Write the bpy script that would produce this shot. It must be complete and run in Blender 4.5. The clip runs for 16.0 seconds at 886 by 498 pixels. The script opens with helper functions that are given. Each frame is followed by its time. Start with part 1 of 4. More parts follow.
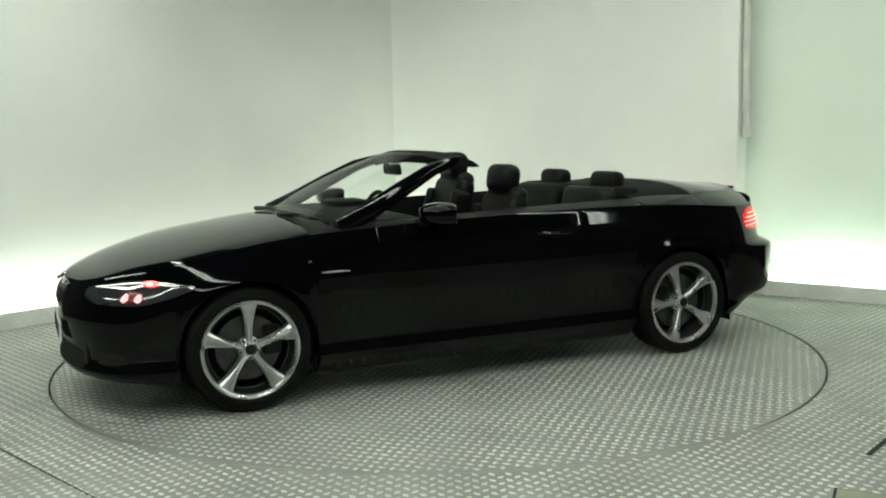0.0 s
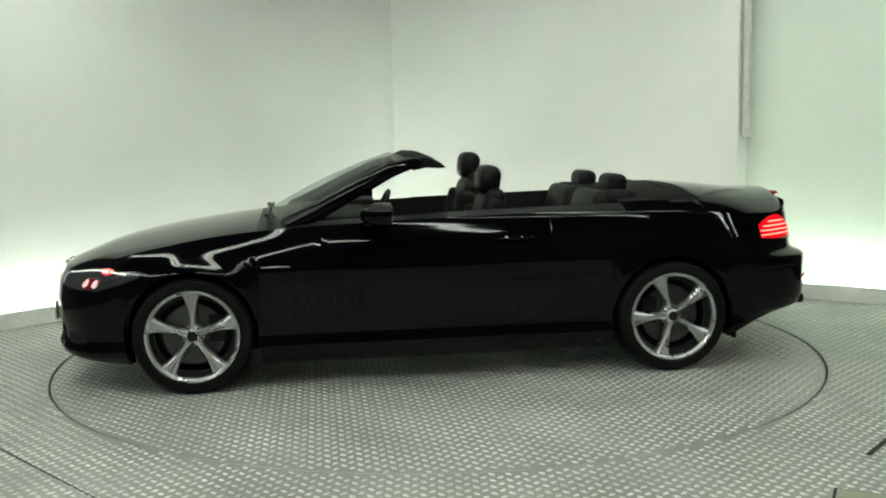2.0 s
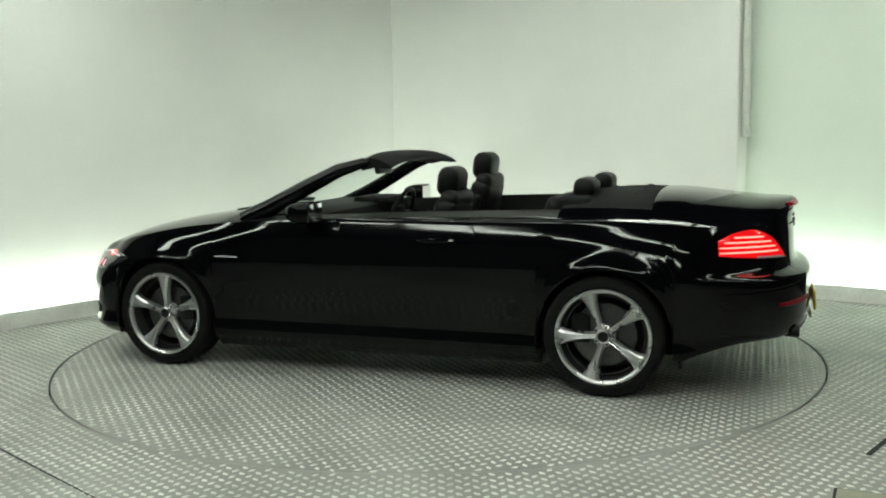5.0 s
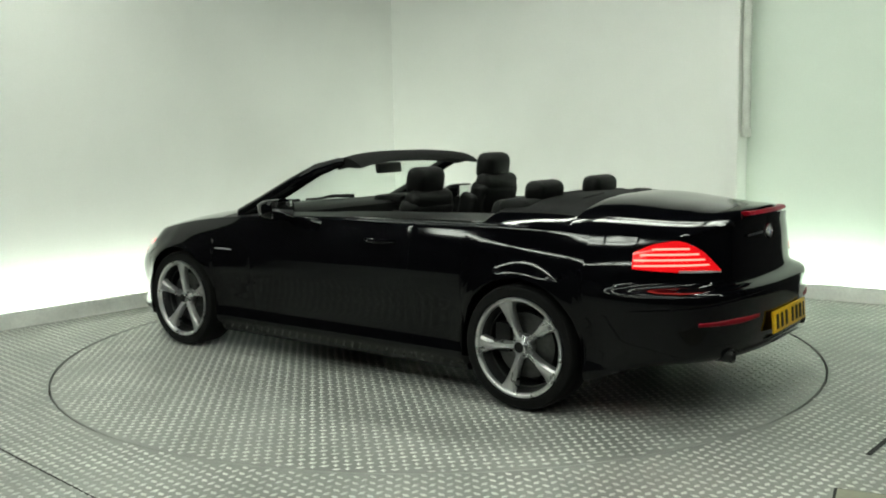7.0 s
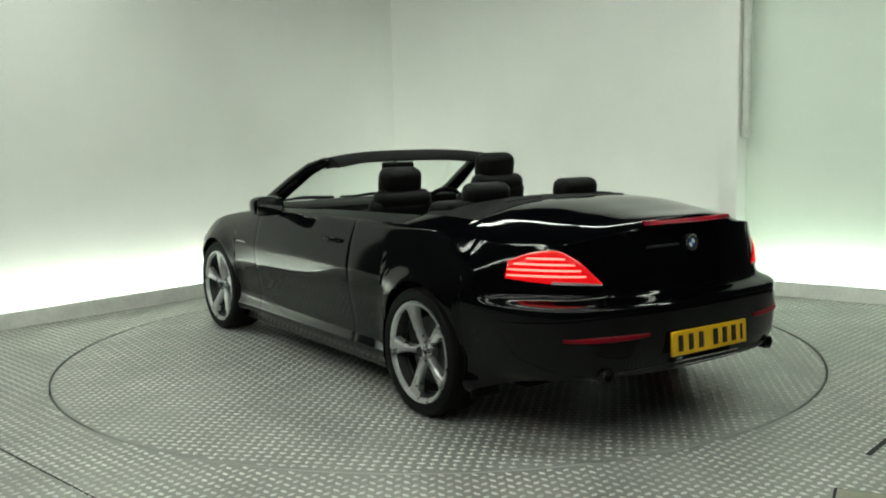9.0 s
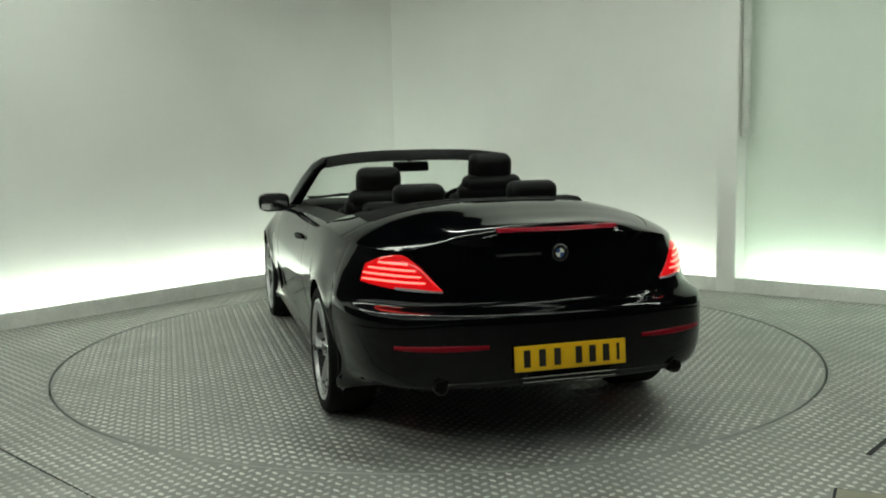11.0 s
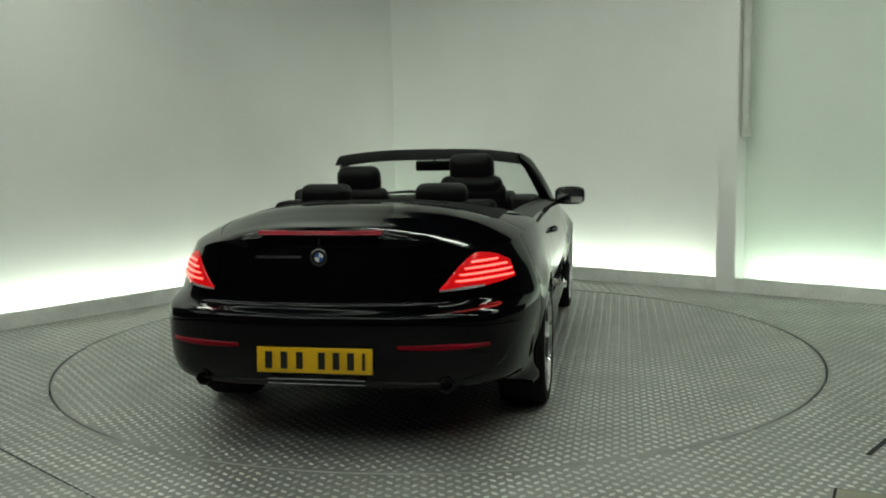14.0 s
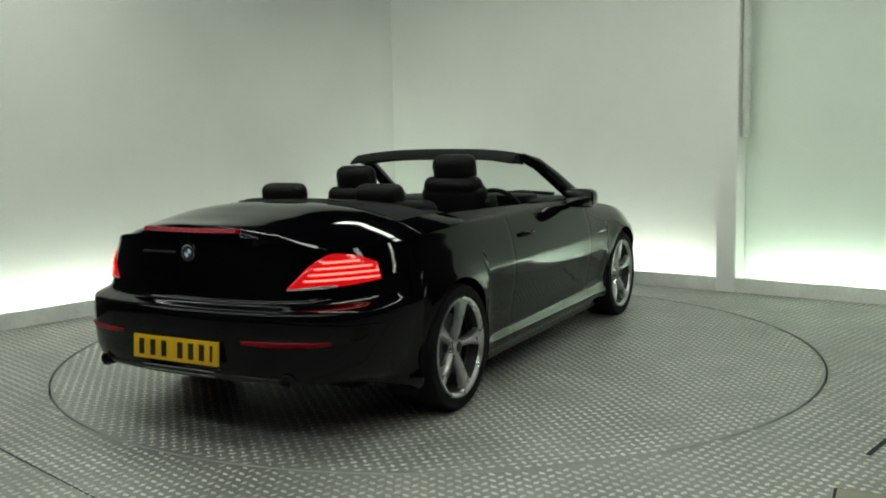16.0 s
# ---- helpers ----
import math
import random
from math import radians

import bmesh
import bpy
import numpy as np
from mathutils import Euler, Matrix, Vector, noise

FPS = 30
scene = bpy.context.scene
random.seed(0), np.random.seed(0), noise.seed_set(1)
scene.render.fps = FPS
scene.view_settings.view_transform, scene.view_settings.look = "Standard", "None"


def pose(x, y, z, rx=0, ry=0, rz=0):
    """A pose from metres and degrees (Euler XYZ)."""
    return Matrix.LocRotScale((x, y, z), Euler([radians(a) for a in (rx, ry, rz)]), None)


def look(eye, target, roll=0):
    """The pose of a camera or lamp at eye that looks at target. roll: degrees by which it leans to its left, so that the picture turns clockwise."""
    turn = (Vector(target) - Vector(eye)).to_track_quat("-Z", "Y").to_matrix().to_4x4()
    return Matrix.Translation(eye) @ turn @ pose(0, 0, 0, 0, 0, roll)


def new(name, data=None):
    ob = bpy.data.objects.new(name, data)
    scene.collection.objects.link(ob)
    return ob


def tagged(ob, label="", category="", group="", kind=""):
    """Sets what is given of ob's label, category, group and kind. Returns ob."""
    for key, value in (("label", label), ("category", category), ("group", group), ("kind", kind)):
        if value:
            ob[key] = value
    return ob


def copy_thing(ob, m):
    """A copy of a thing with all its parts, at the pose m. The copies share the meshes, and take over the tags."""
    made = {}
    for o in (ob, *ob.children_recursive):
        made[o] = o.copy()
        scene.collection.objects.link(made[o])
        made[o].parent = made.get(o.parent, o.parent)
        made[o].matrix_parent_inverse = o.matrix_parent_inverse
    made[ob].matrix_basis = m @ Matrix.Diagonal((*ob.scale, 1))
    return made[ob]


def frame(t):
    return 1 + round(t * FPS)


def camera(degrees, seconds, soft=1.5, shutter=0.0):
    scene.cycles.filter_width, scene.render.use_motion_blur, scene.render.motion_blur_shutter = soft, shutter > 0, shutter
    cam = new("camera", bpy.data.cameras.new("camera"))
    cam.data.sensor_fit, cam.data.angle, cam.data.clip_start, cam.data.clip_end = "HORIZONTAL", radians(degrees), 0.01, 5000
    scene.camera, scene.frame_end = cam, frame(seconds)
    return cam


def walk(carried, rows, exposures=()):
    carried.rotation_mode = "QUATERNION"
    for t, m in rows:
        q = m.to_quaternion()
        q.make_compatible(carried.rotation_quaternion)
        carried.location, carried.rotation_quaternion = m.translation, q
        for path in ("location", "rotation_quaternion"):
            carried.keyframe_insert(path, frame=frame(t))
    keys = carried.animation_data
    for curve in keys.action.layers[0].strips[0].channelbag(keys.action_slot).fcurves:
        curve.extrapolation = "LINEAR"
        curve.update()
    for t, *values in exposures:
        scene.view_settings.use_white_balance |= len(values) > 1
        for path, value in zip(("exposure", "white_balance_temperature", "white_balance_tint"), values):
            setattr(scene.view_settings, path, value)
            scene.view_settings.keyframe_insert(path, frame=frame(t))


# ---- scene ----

# ---------------- camera ----------------
cam = camera(50.84, 16.0, soft=1.9)
CAM = look((0, -6.2408, 1.4129), (0.00675, -5.2481, 1.2926), -1.08)
walk(cam, [(0.0, CAM), (16.0, CAM)], [(0.0, 0.06), (4.0, 0.08), (7.0, 0.08), (9.0, -0.11), (11.5, -0.45), (12.5, -0.57), (14.5, -0.63), (16.0, -0.42)])

# ---------------- world ----------------
world = bpy.data.worlds.new("world")
scene.world = world
world.use_nodes = True
world.node_tree.nodes["Background"].inputs[0].default_value = (0.02, 0.022, 0.02, 1)
world.node_tree.nodes["Background"].inputs[1].default_value = 0.3


# ---------------- materials ----------------
def material(name, color, rough=0.5, metal=0.0, coat=0.0, spec=0.5, emit=None, power=0.0, vary=0.0, scale=6.0,
             rough_vary=0.0, bump=0.0, bump_scale=60.0, transmission=0.0, ior=1.45):
    m = bpy.data.materials.new(name)
    m.use_nodes = True
    nt = m.node_tree
    b = nt.nodes["Principled BSDF"]
    b.inputs["Base Color"].default_value = (*color, 1)
    b.inputs["Roughness"].default_value = rough
    b.inputs["Metallic"].default_value = metal
    b.inputs["Coat Weight"].default_value = coat
    b.inputs["Coat Roughness"].default_value = 0.03
    b.inputs["Specular IOR Level"].default_value = spec
    b.inputs["Transmission Weight"].default_value = transmission
    b.inputs["IOR"].default_value = ior
    if emit:
        b.inputs["Emission Color"].default_value = (*emit, 1)
        b.inputs["Emission Strength"].default_value = power
    if vary or rough_vary or bump:
        co = nt.nodes.new("ShaderNodeTexCoord")
        big = nt.nodes.new("ShaderNodeTexNoise")
        big.inputs["Scale"].default_value = scale
        big.inputs["Detail"].default_value = 6
        nt.links.new(co.outputs["Object"], big.inputs["Vector"])
        fine = nt.nodes.new("ShaderNodeTexNoise")
        fine.inputs["Scale"].default_value = bump_scale
        fine.inputs["Detail"].default_value = 4
        nt.links.new(co.outputs["Object"], fine.inputs["Vector"])
        if vary:
            ramp = nt.nodes.new("ShaderNodeMapRange")
            ramp.inputs["From Min"].default_value = 0.3
            ramp.inputs["From Max"].default_value = 0.7
            ramp.inputs["To Min"].default_value = 1 - vary
            ramp.inputs["To Max"].default_value = 1 + vary
            nt.links.new(big.outputs["Fac"], ramp.inputs["Value"])
            ramp2 = nt.nodes.new("ShaderNodeMapRange")
            ramp2.inputs["From Min"].default_value = 0.3
            ramp2.inputs["From Max"].default_value = 0.7
            ramp2.inputs["To Min"].default_value = 1 - vary * 0.6
            ramp2.inputs["To Max"].default_value = 1 + vary * 0.6
            nt.links.new(fine.outputs["Fac"], ramp2.inputs["Value"])
            mul = nt.nodes.new("ShaderNodeMath")
            mul.operation = "MULTIPLY"
            nt.links.new(ramp.outputs[0], mul.inputs[0])
            nt.links.new(ramp2.outputs[0], mul.inputs[1])
            tint = nt.nodes.new("ShaderNodeVectorMath")
            tint.operation = "SCALE"
            tint.inputs[0].default_value = color
            nt.links.new(mul.outputs[0], tint.inputs["Scale"])
            nt.links.new(tint.outputs[0], b.inputs["Base Color"])
        if rough_vary:
            rr = nt.nodes.new("ShaderNodeMapRange")
            rr.inputs["From Min"].default_value = 0.3
            rr.inputs["From Max"].default_value = 0.7
            rr.inputs["To Min"].default_value = max(0.02, rough - rough_vary)
            rr.inputs["To Max"].default_value = min(1, rough + rough_vary)
            nt.links.new(big.outputs["Fac"], rr.inputs["Value"])
            nt.links.new(rr.outputs[0], b.inputs["Roughness"])
        if bump:
            bp = nt.nodes.new("ShaderNodeBump")
            bp.inputs["Strength"].default_value = bump
            bp.inputs["Distance"].default_value = 0.002
            nt.links.new(fine.outputs["Fac"], bp.inputs["Height"])
            nt.links.new(bp.outputs[0], b.inputs["Normal"])
    return m


M_WALL = material("white_wall_paint", (0.81, 0.82, 0.785), 0.55, vary=0.025, scale=1.3, bump=0.15, bump_scale=90)
M_WALLG = material("pale_green_wall_paint", (0.76, 0.835, 0.75), 0.55, vary=0.025, scale=1.3, bump=0.15, bump_scale=90)
M_CEIL = material("ceiling_paint", (0.42, 0.42, 0.40), 0.8, vary=0.03, scale=1.0)
M_PLINTH = material("plinth_paint", (0.74, 0.75, 0.71), 0.5, vary=0.08, scale=5, bump=0.2, bump_scale=40)
M_CONDUIT = material("grey_conduit_plastic", (0.60, 0.62, 0.57), 0.5, vary=0.08, scale=8)
# for walls added out of view, dark so that the car paint reflects little
M_DARKWALL = material("unseen_dark_wall", (0.035, 0.035, 0.035), 0.8, vary=0.1, scale=1.5)
M_PLATE = material("tread_plate_steel", (0.30, 0.305, 0.283), 0.50, metal=0.42, vary=0.18, scale=2.2, rough_vary=0.1, bump=0.2, bump_scale=130)
M_HATCH = material("hatch_steel", (0.27, 0.26, 0.19), 0.5, metal=0.3, vary=0.15, scale=8, bump=0.3)
M_STUD = material("polished_tread_steel", (0.62, 0.63, 0.59), 0.40, metal=0.55, vary=0.25, scale=3.0, rough_vary=0.08)
M_GAP = material("dark_gap", (0.012, 0.012, 0.012), 0.8)
M_TUBE = material("cool_tube_light", (0.9, 0.9, 0.9), 0.4, emit=(0.88, 1.0, 0.86), power=54)
M_TUBE_G = material("green_tinted_tube_light", (0.9, 0.9, 0.9), 0.4, emit=(0.82, 1.0, 0.83), power=58)
M_LAMP = material("lamp_diffuser", (0.9, 0.9, 0.9), 0.4, emit=(0.91, 1.0, 0.87), power=33)
M_LAMPBODY = material("lamp_housing", (0.7, 0.7, 0.7), 0.4)

M_PAINT = material("black_car_paint", (0.0015, 0.0015, 0.0022), 0.055, spec=0.26)
M_TRIM = material("black_plastic_trim", (0.006, 0.006, 0.006), 0.36, spec=0.3, vary=0.2, scale=20)
M_HOOD = material("satin_hood_cover", (0.006, 0.006, 0.006), 0.6, spec=0.08, vary=0.2, scale=14, bump=0.25, bump_scale=300)
M_CLOTH = material("black_fabric", (0.005, 0.005, 0.005), 0.8, spec=0.2, vary=0.3, scale=25, bump=0.4, bump_scale=400)
M_LEATHER = material("black_leather", (0.004, 0.004, 0.004), 0.45, spec=0.15, vary=0.2, scale=18, bump=0.3, bump_scale=220)
M_GLASS = material("windscreen_glass", (0.90, 0.94, 0.91), 0.0, transmission=1.0, ior=1.25)
M_RUBBER = material("tyre_rubber", (0.004, 0.004, 0.004), 0.75, spec=0.2, vary=0.2, scale=30, bump=0.3, bump_scale=150)
M_ALLOY = material("silver_alloy", (0.52, 0.52, 0.53), 0.30, metal=0.9, vary=0.06, scale=12, rough_vary=0.06)
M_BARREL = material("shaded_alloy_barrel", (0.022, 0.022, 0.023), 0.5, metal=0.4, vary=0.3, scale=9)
M_LAMPEYE = material("lamp_eye_glow", (0.8, 0.70, 0.72), 0.2, emit=(1.0, 0.40, 0.46), power=0.55)
M_DISC = material("brake_disc_steel", (0.09, 0.09, 0.09), 0.4, metal=0.9, vary=0.15, scale=20)
M_CHROME = material("chrome", (0.75, 0.75, 0.76), 0.08, metal=1.0)
M_DARK = material("underbody_black", (0.004, 0.004, 0.004), 0.9)
M_REDLENS = material("red_tail_lens", (0.20, 0.003, 0.004), 0.12, emit=(1.0, 0.008, 0.012), power=0.65)
M_REDBAR = material("red_led_bar", (0.8, 0.03, 0.02), 0.3, emit=(1.0, 0.085, 0.065), power=6.5)
M_REFLECTOR = material("red_reflector", (0.20, 0.002, 0.010), 0.35, spec=0.2)
M_BRAKE3 = material("dark_red_brake_lens", (0.24, 0.002, 0.012), 0.3, spec=0.2)
M_CLEAR = material("clear_lamp_lens", (0.75, 0.75, 0.78), 0.08, metal=0.6, coat=1.0)
M_HEADGLOW = material("headlamp_bar_glow", (0.9, 0.9, 0.9), 0.2, emit=(1.0, 0.93, 0.95), power=0.3)
M_INDICATOR = material("indicator_glow", (0.9, 0.3, 0.2), 0.3, emit=(1.0, 0.010, 0.025), power=3.5)
M_CORE = material("indicator_core_glow", (0.9, 0.8, 0.8), 0.3, emit=(1.0, 0.72, 0.70), power=3.0)
M_FRINGE = material("red_fringe_glow", (0.10, 0.008, 0.012), 0.25, emit=(1.0, 0.03, 0.06), power=0.05)
M_LENS = material("smoky_lamp_lens", (0.03, 0.03, 0.035), 0.05, coat=1.0)
M_YELLOW = material("yellow_plate", (0.74, 0.43, 0.01), 0.35, vary=0.04, scale=20)
M_WHITEPLATE = material("white_plate", (0.75, 0.75, 0.72), 0.35)
M_INK = material("black_plate_ink", (0.01, 0.008, 0.006), 0.5)
M_BLUE = material("badge_blue", (0.02, 0.08, 0.30), 0.3)

# thin glass sheet: mostly clear, with a Fresnel gloss
M_GLASS.node_tree.nodes.remove(M_GLASS.node_tree.nodes["Principled BSDF"])
nt = M_GLASS.node_tree
clear, gloss, fres, blend = (nt.nodes.new(k) for k in ("ShaderNodeBsdfTransparent", "ShaderNodeBsdfGlossy", "ShaderNodeLayerWeight", "ShaderNodeMixShader"))
steep = nt.nodes.new("ShaderNodeMath")
steep.operation = "POWER"
steep.inputs[1].default_value = 4.0
clear.inputs[0].default_value = (0.88, 0.93, 0.90, 1)
gloss.inputs["Roughness"].default_value = 0.02
fres.inputs["Blend"].default_value = 0.5
half_gloss = nt.nodes.new("ShaderNodeMath")
half_gloss.operation = "MULTIPLY_ADD"
half_gloss.inputs[1].default_value = 0.55
half_gloss.inputs[2].default_value = 0.03
nt.links.new(fres.outputs["Facing"], steep.inputs[0])
nt.links.new(steep.outputs[0], half_gloss.inputs[0])
nt.links.new(half_gloss.outputs[0], blend.inputs[0])
nt.links.new(clear.outputs[0], blend.inputs[1])
nt.links.new(gloss.outputs[0], blend.inputs[2])
nt.links.new(blend.outputs[0], nt.nodes["Material Output"].inputs[0])


# ---------------- small mesh helpers ----------------
def finish(name, bm, mat, angle=35):
    me = bpy.data.meshes.new(name)
    bm.normal_update()
    bm.to_mesh(me)
    bm.free()
    me.materials.append(mat)
    me.shade_smooth()
    me.set_sharp_from_angle(angle=radians(angle))
    return me


def part(name, bm, mat, parent, label="", angle=35):
    ob = new(name, finish(name, bm, mat, angle))
    ob.parent = parent
    return tagged(ob, label)


def thing(name, label, category, m=None, group="", kind=""):
    ob = new(name)
    ob.empty_display_size = 0.2
    if m:
        ob.matrix_basis = m
    return tagged(ob, label, category, group, kind)


def box(bm, cx, cy, cz, sx, sy, sz, bevel=0.0, m=None, seg=2):
    r = bmesh.ops.create_cube(bm, size=1)
    vs = r["verts"]
    for v in vs:
        v.co = Vector((v.co.x * sx, v.co.y * sy, v.co.z * sz))
    if bevel:
        es = list({e for v in vs for e in v.link_edges})
        rb = bmesh.ops.bevel(bm, geom=es, offset=bevel, segments=seg, profile=0.6, affect="EDGES")
        vs = list({v for v in rb["verts"]} | {v for v in vs if v.is_valid})
        vs = [v for v in vs if v.is_valid]
    t = Matrix.Translation((cx, cy, cz)) @ (m if m else Matrix())
    for v in vs:
        v.co = t @ v.co
    return vs


def boxes(*rows):
    bm = bmesh.new()
    for r in rows:
        tmp = bmesh.new()
        box(tmp, *r)
        me = bpy.data.meshes.new("tmp")
        tmp.to_mesh(me)
        tmp.free()
        bm.from_mesh(me)
        bpy.data.meshes.remove(me)
    return bm


def grid(bm, rows, closed=False, cap=False):
    """Quads between rows of points of equal length."""
    vv = [[bm.verts.new(p) for p in r] for r in rows]
    n = len(rows[0])
    for a, b in zip(vv, vv[1:]):
        for k in range(n if closed else n - 1):
            q = [a[k], a[(k + 1) % n], b[(k + 1) % n], b[k]]
            bm.faces.new(q)
    if cap and closed:
        bm.faces.new(vv[0][::-1])
        bm.faces.new(vv[-1])
    return vv


def tube(bm, path, radii, n=10, flat=(1.0, 1.0)):
    """A tube along a path; radii per point; flat scales its two cross axes."""
    rows = []
    pts = [Vector(p) for p in path]
    for i, p in enumerate(pts):
        d = (pts[min(i + 1, len(pts) - 1)] - pts[max(i - 1, 0)]).normalized()
        side = d.cross(Vector((0, 0, 1)))
        side = side.normalized() if side.length > 1e-4 else Vector((1, 0, 0))
        up = side.cross(d)
        r = radii[i] if isinstance(radii, (list, tuple)) else radii
        rows.append([p + (side * math.cos(a) * flat[0] + up * math.sin(a) * flat[1]) * r for a in [2 * math.pi * k / n for k in range(n)]])
    grid(bm, rows, True, True)


def lathe(bm, profile, n=48):
    """Spin (radius, offset) rows round the y axis."""
    rows = []
    for r, o in profile:
        rows.append([(r * math.cos(2 * math.pi * k / n), o, r * math.sin(2 * math.pi * k / n)) for k in range(n)])
    grid(bm, rows, True)


def hermite(x, pts):
    """Smooth curve through (x, value) points, sorted by x."""
    xs = [p[0] for p in pts]
    ys = [p[1] for p in pts]
    if x <= xs[0]:
        return ys[0]
    if x >= xs[-1]:
        return ys[-1]
    k = max(i for i in range(len(xs) - 1) if xs[i] <= x)
    h = xs[k + 1] - xs[k]

    def slope(i):
        if i == 0 or i == len(xs) - 1:
            j = min(i, len(xs) - 2)
            return (ys[j + 1] - ys[j]) / (xs[j + 1] - xs[j])
        a = (ys[i] - ys[i - 1]) / (xs[i] - xs[i - 1])
        b = (ys[i + 1] - ys[i]) / (xs[i + 1] - xs[i])
        return 0.0 if a * b <= 0 else 2 * a * b / (a + b)

    t = (x - xs[k]) / h
    return ((2 * t**3 - 3 * t**2 + 1) * ys[k] + (t**3 - 2 * t**2 + t) * h * slope(k)
            + (-2 * t**3 + 3 * t**2) * ys[k + 1] + (t**3 - t**2) * h * slope(k + 1))


def smooth(a, b, x):
    t = min(1.0, max(0.0, (x - a) / (b - a)))
    return t * t * (3 - 2 * t)


# ---------------- room ----------------
CORNER = Vector((-0.42, 4.06, 0))
U = Vector((0.805, -0.593, 0)).normalized()      # along the wall with the pillar
V = Vector((-0.664, -0.748, 0)).normalized()     # along the other wall
NU = Vector((-U.y, U.x, 0)) * -1                 # from the pillar wall into the room
NV = Vector((V.y, -V.x, 0)) * -1                 # from the other wall into the room
LEN_U, LEN_V, HIGH, SET_BACK = 10.0, 10.6, 3.35, 0.24
TABLE_R = 2.449


def slab(name, a, b, inward, z0, z1, thick, mat, label, category=""):
    """An upright slab whose face runs from a to b; its thickness goes away from inward."""
    bm = bmesh.new()
    n = 24
    fr = [[a.lerp(b, i / n) + Vector((0, 0, z)) for i in range(n + 1)] for z in (z0, z1)]
    bk = [[p - inward * thick for p in r] for r in fr]
    grid(bm, [fr[0], fr[1], bk[1], bk[0], fr[0]])
    for i in (0, n):
        bm.faces.new([bm.verts.new(p) for p in (fr[0][i], fr[1][i], bk[1][i], bk[0][i])])
    bmesh.ops.remove_doubles(bm, verts=bm.verts, dist=1e-5)
    bmesh.ops.recalc_face_normals(bm, faces=bm.faces)
    ob = new(name, finish(name, bm, mat, 20))
    return tagged(ob, label, category or "wall", kind="structure")


BACK = CORNER - NU * SET_BACK - NV * SET_BACK
far_u, far_v = BACK + U * LEN_U, BACK + V * LEN_V
far_uv = far_u + V * LEN_V
turn_u = BACK + U * (3.66 + SET_BACK)
slab("wall_north", BACK - U * 0.2, turn_u, NU, -0.05, HIGH, 0.2, M_WALL, "white painted studio wall ending at a boxed pillar")
lit_u, lit_v = BACK + U * 5.75, BACK + V * 5.05
slab("wall_north_2", turn_u + U * 0.0005, lit_u, NU, -0.05, HIGH, 0.2, M_WALLG, "pale green painted studio wall beyond the pillar")
# M_DARKWALL slabs are unseen and added to keep the car's reflections dark
slab("wall_north_3", lit_u + U * 0.0005, far_u, NU, -0.05, HIGH, 0.2, M_DARKWALL, "unseen dark wall, added for dark reflections in the car")
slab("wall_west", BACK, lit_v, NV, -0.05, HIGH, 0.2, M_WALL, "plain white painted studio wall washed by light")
slab("wall_west_2", lit_v + V * 0.0005, far_v, NV, -0.05, HIGH, 0.2, M_DARKWALL, "unseen dark wall, added for dark reflections in the car")
slab("wall_east", far_u, far_uv, NV * -1, -0.05, HIGH, 0.2, M_DARKWALL, "unseen dark wall, added for dark reflections in the car")
slab("wall_south", far_v, far_uv, NU * -1, -0.05, HIGH, 0.2, M_DARKWALL, "unseen dark wall, added for dark reflections in the car")
bm = bmesh.new()
grid(bm, [[BACK.lerp(far_u, i / 8).lerp(far_v.lerp(far_uv, i / 8), j / 8) + Vector((0, 0, HIGH)) for i in range(9)] for j in range(9)])
bmesh.ops.solidify(bm, geom=bm.faces[:], thickness=0.1)
tagged(new("ceiling", finish("ceiling", bm, M_CEIL)), "off-white painted ceiling above the turntable", "ceiling", kind="structure")

# plinths with the light troughs behind them
PILLAR_A, PILLAR_B = 3.59, 3.765       # along U


def plinth(a, b, inward, name, label):
    return slab(name, a, b, inward, 0.0, 0.125, 0.035, M_PLINTH, label, "plinth")


plinth(CORNER + U * 0.0, CORNER + U * 5.5, NU, "plinth_north", "low off-white plinth board before a light trough")
plinth(CORNER + V * 0.002, CORNER + V * 4.8, NV, "plinth_west", "low off-white plinth board before a light trough")


def trough_lamp(a, b, mat, label):
    """A fluorescent batten lying in the trough: base, two end caps and a glowing tube."""
    d = (b - a)
    lamp = thing("trough_lamp", label, "tube lamp", Matrix.Translation(a.lerp(b, 0.5)) @ pose(0, 0, 0, 0, 0, math.degrees(math.atan2(d.y, d.x))), "tube lamps in the wall trough")
    h = d.length / 2
    part("base", boxes((0, 0, 0.015, d.length, 0.05, 0.03, 0.004)), M_LAMPBODY, lamp)
    bm = bmesh.new()
    tube(bm, [(-h + 0.03, 0, 0.058), (0, 0, 0.058), (h - 0.03, 0, 0.058)], 0.014, 8)
    part("glowing_tube", bm, mat, lamp, "lit white fluorescent tube")
    for x in (-h + 0.015, h - 0.015):
        part("end_cap", boxes((x, 0, 0.045, 0.03, 0.035, 0.06, 0.005)), M_LAMPBODY, lamp)
    return lamp


off = 0.10
n_l = 3
for i in range(n_l):
    a0, a1 = 0.05 + i * 1.50, 0.05 + i * 1.50 + 1.48
    a, b = CORNER + V * a0 - NV * off, CORNER + V * a1 - NV * off
    trough_lamp(a, b, M_TUBE, "cool white tube lamp lying behind the plinth")
for a0, a1 in ((0.10, 1.22), (1.24, 2.36), (2.38, 3.52), (3.84, 5.38)):
    a, b = CORNER + U * a0 - NU * off, CORNER + U * a1 - NU * off
    trough_lamp(a, b, M_TUBE if a0 < 3.6 else M_TUBE_G, "cool greenish tube lamp lying behind the plinth")

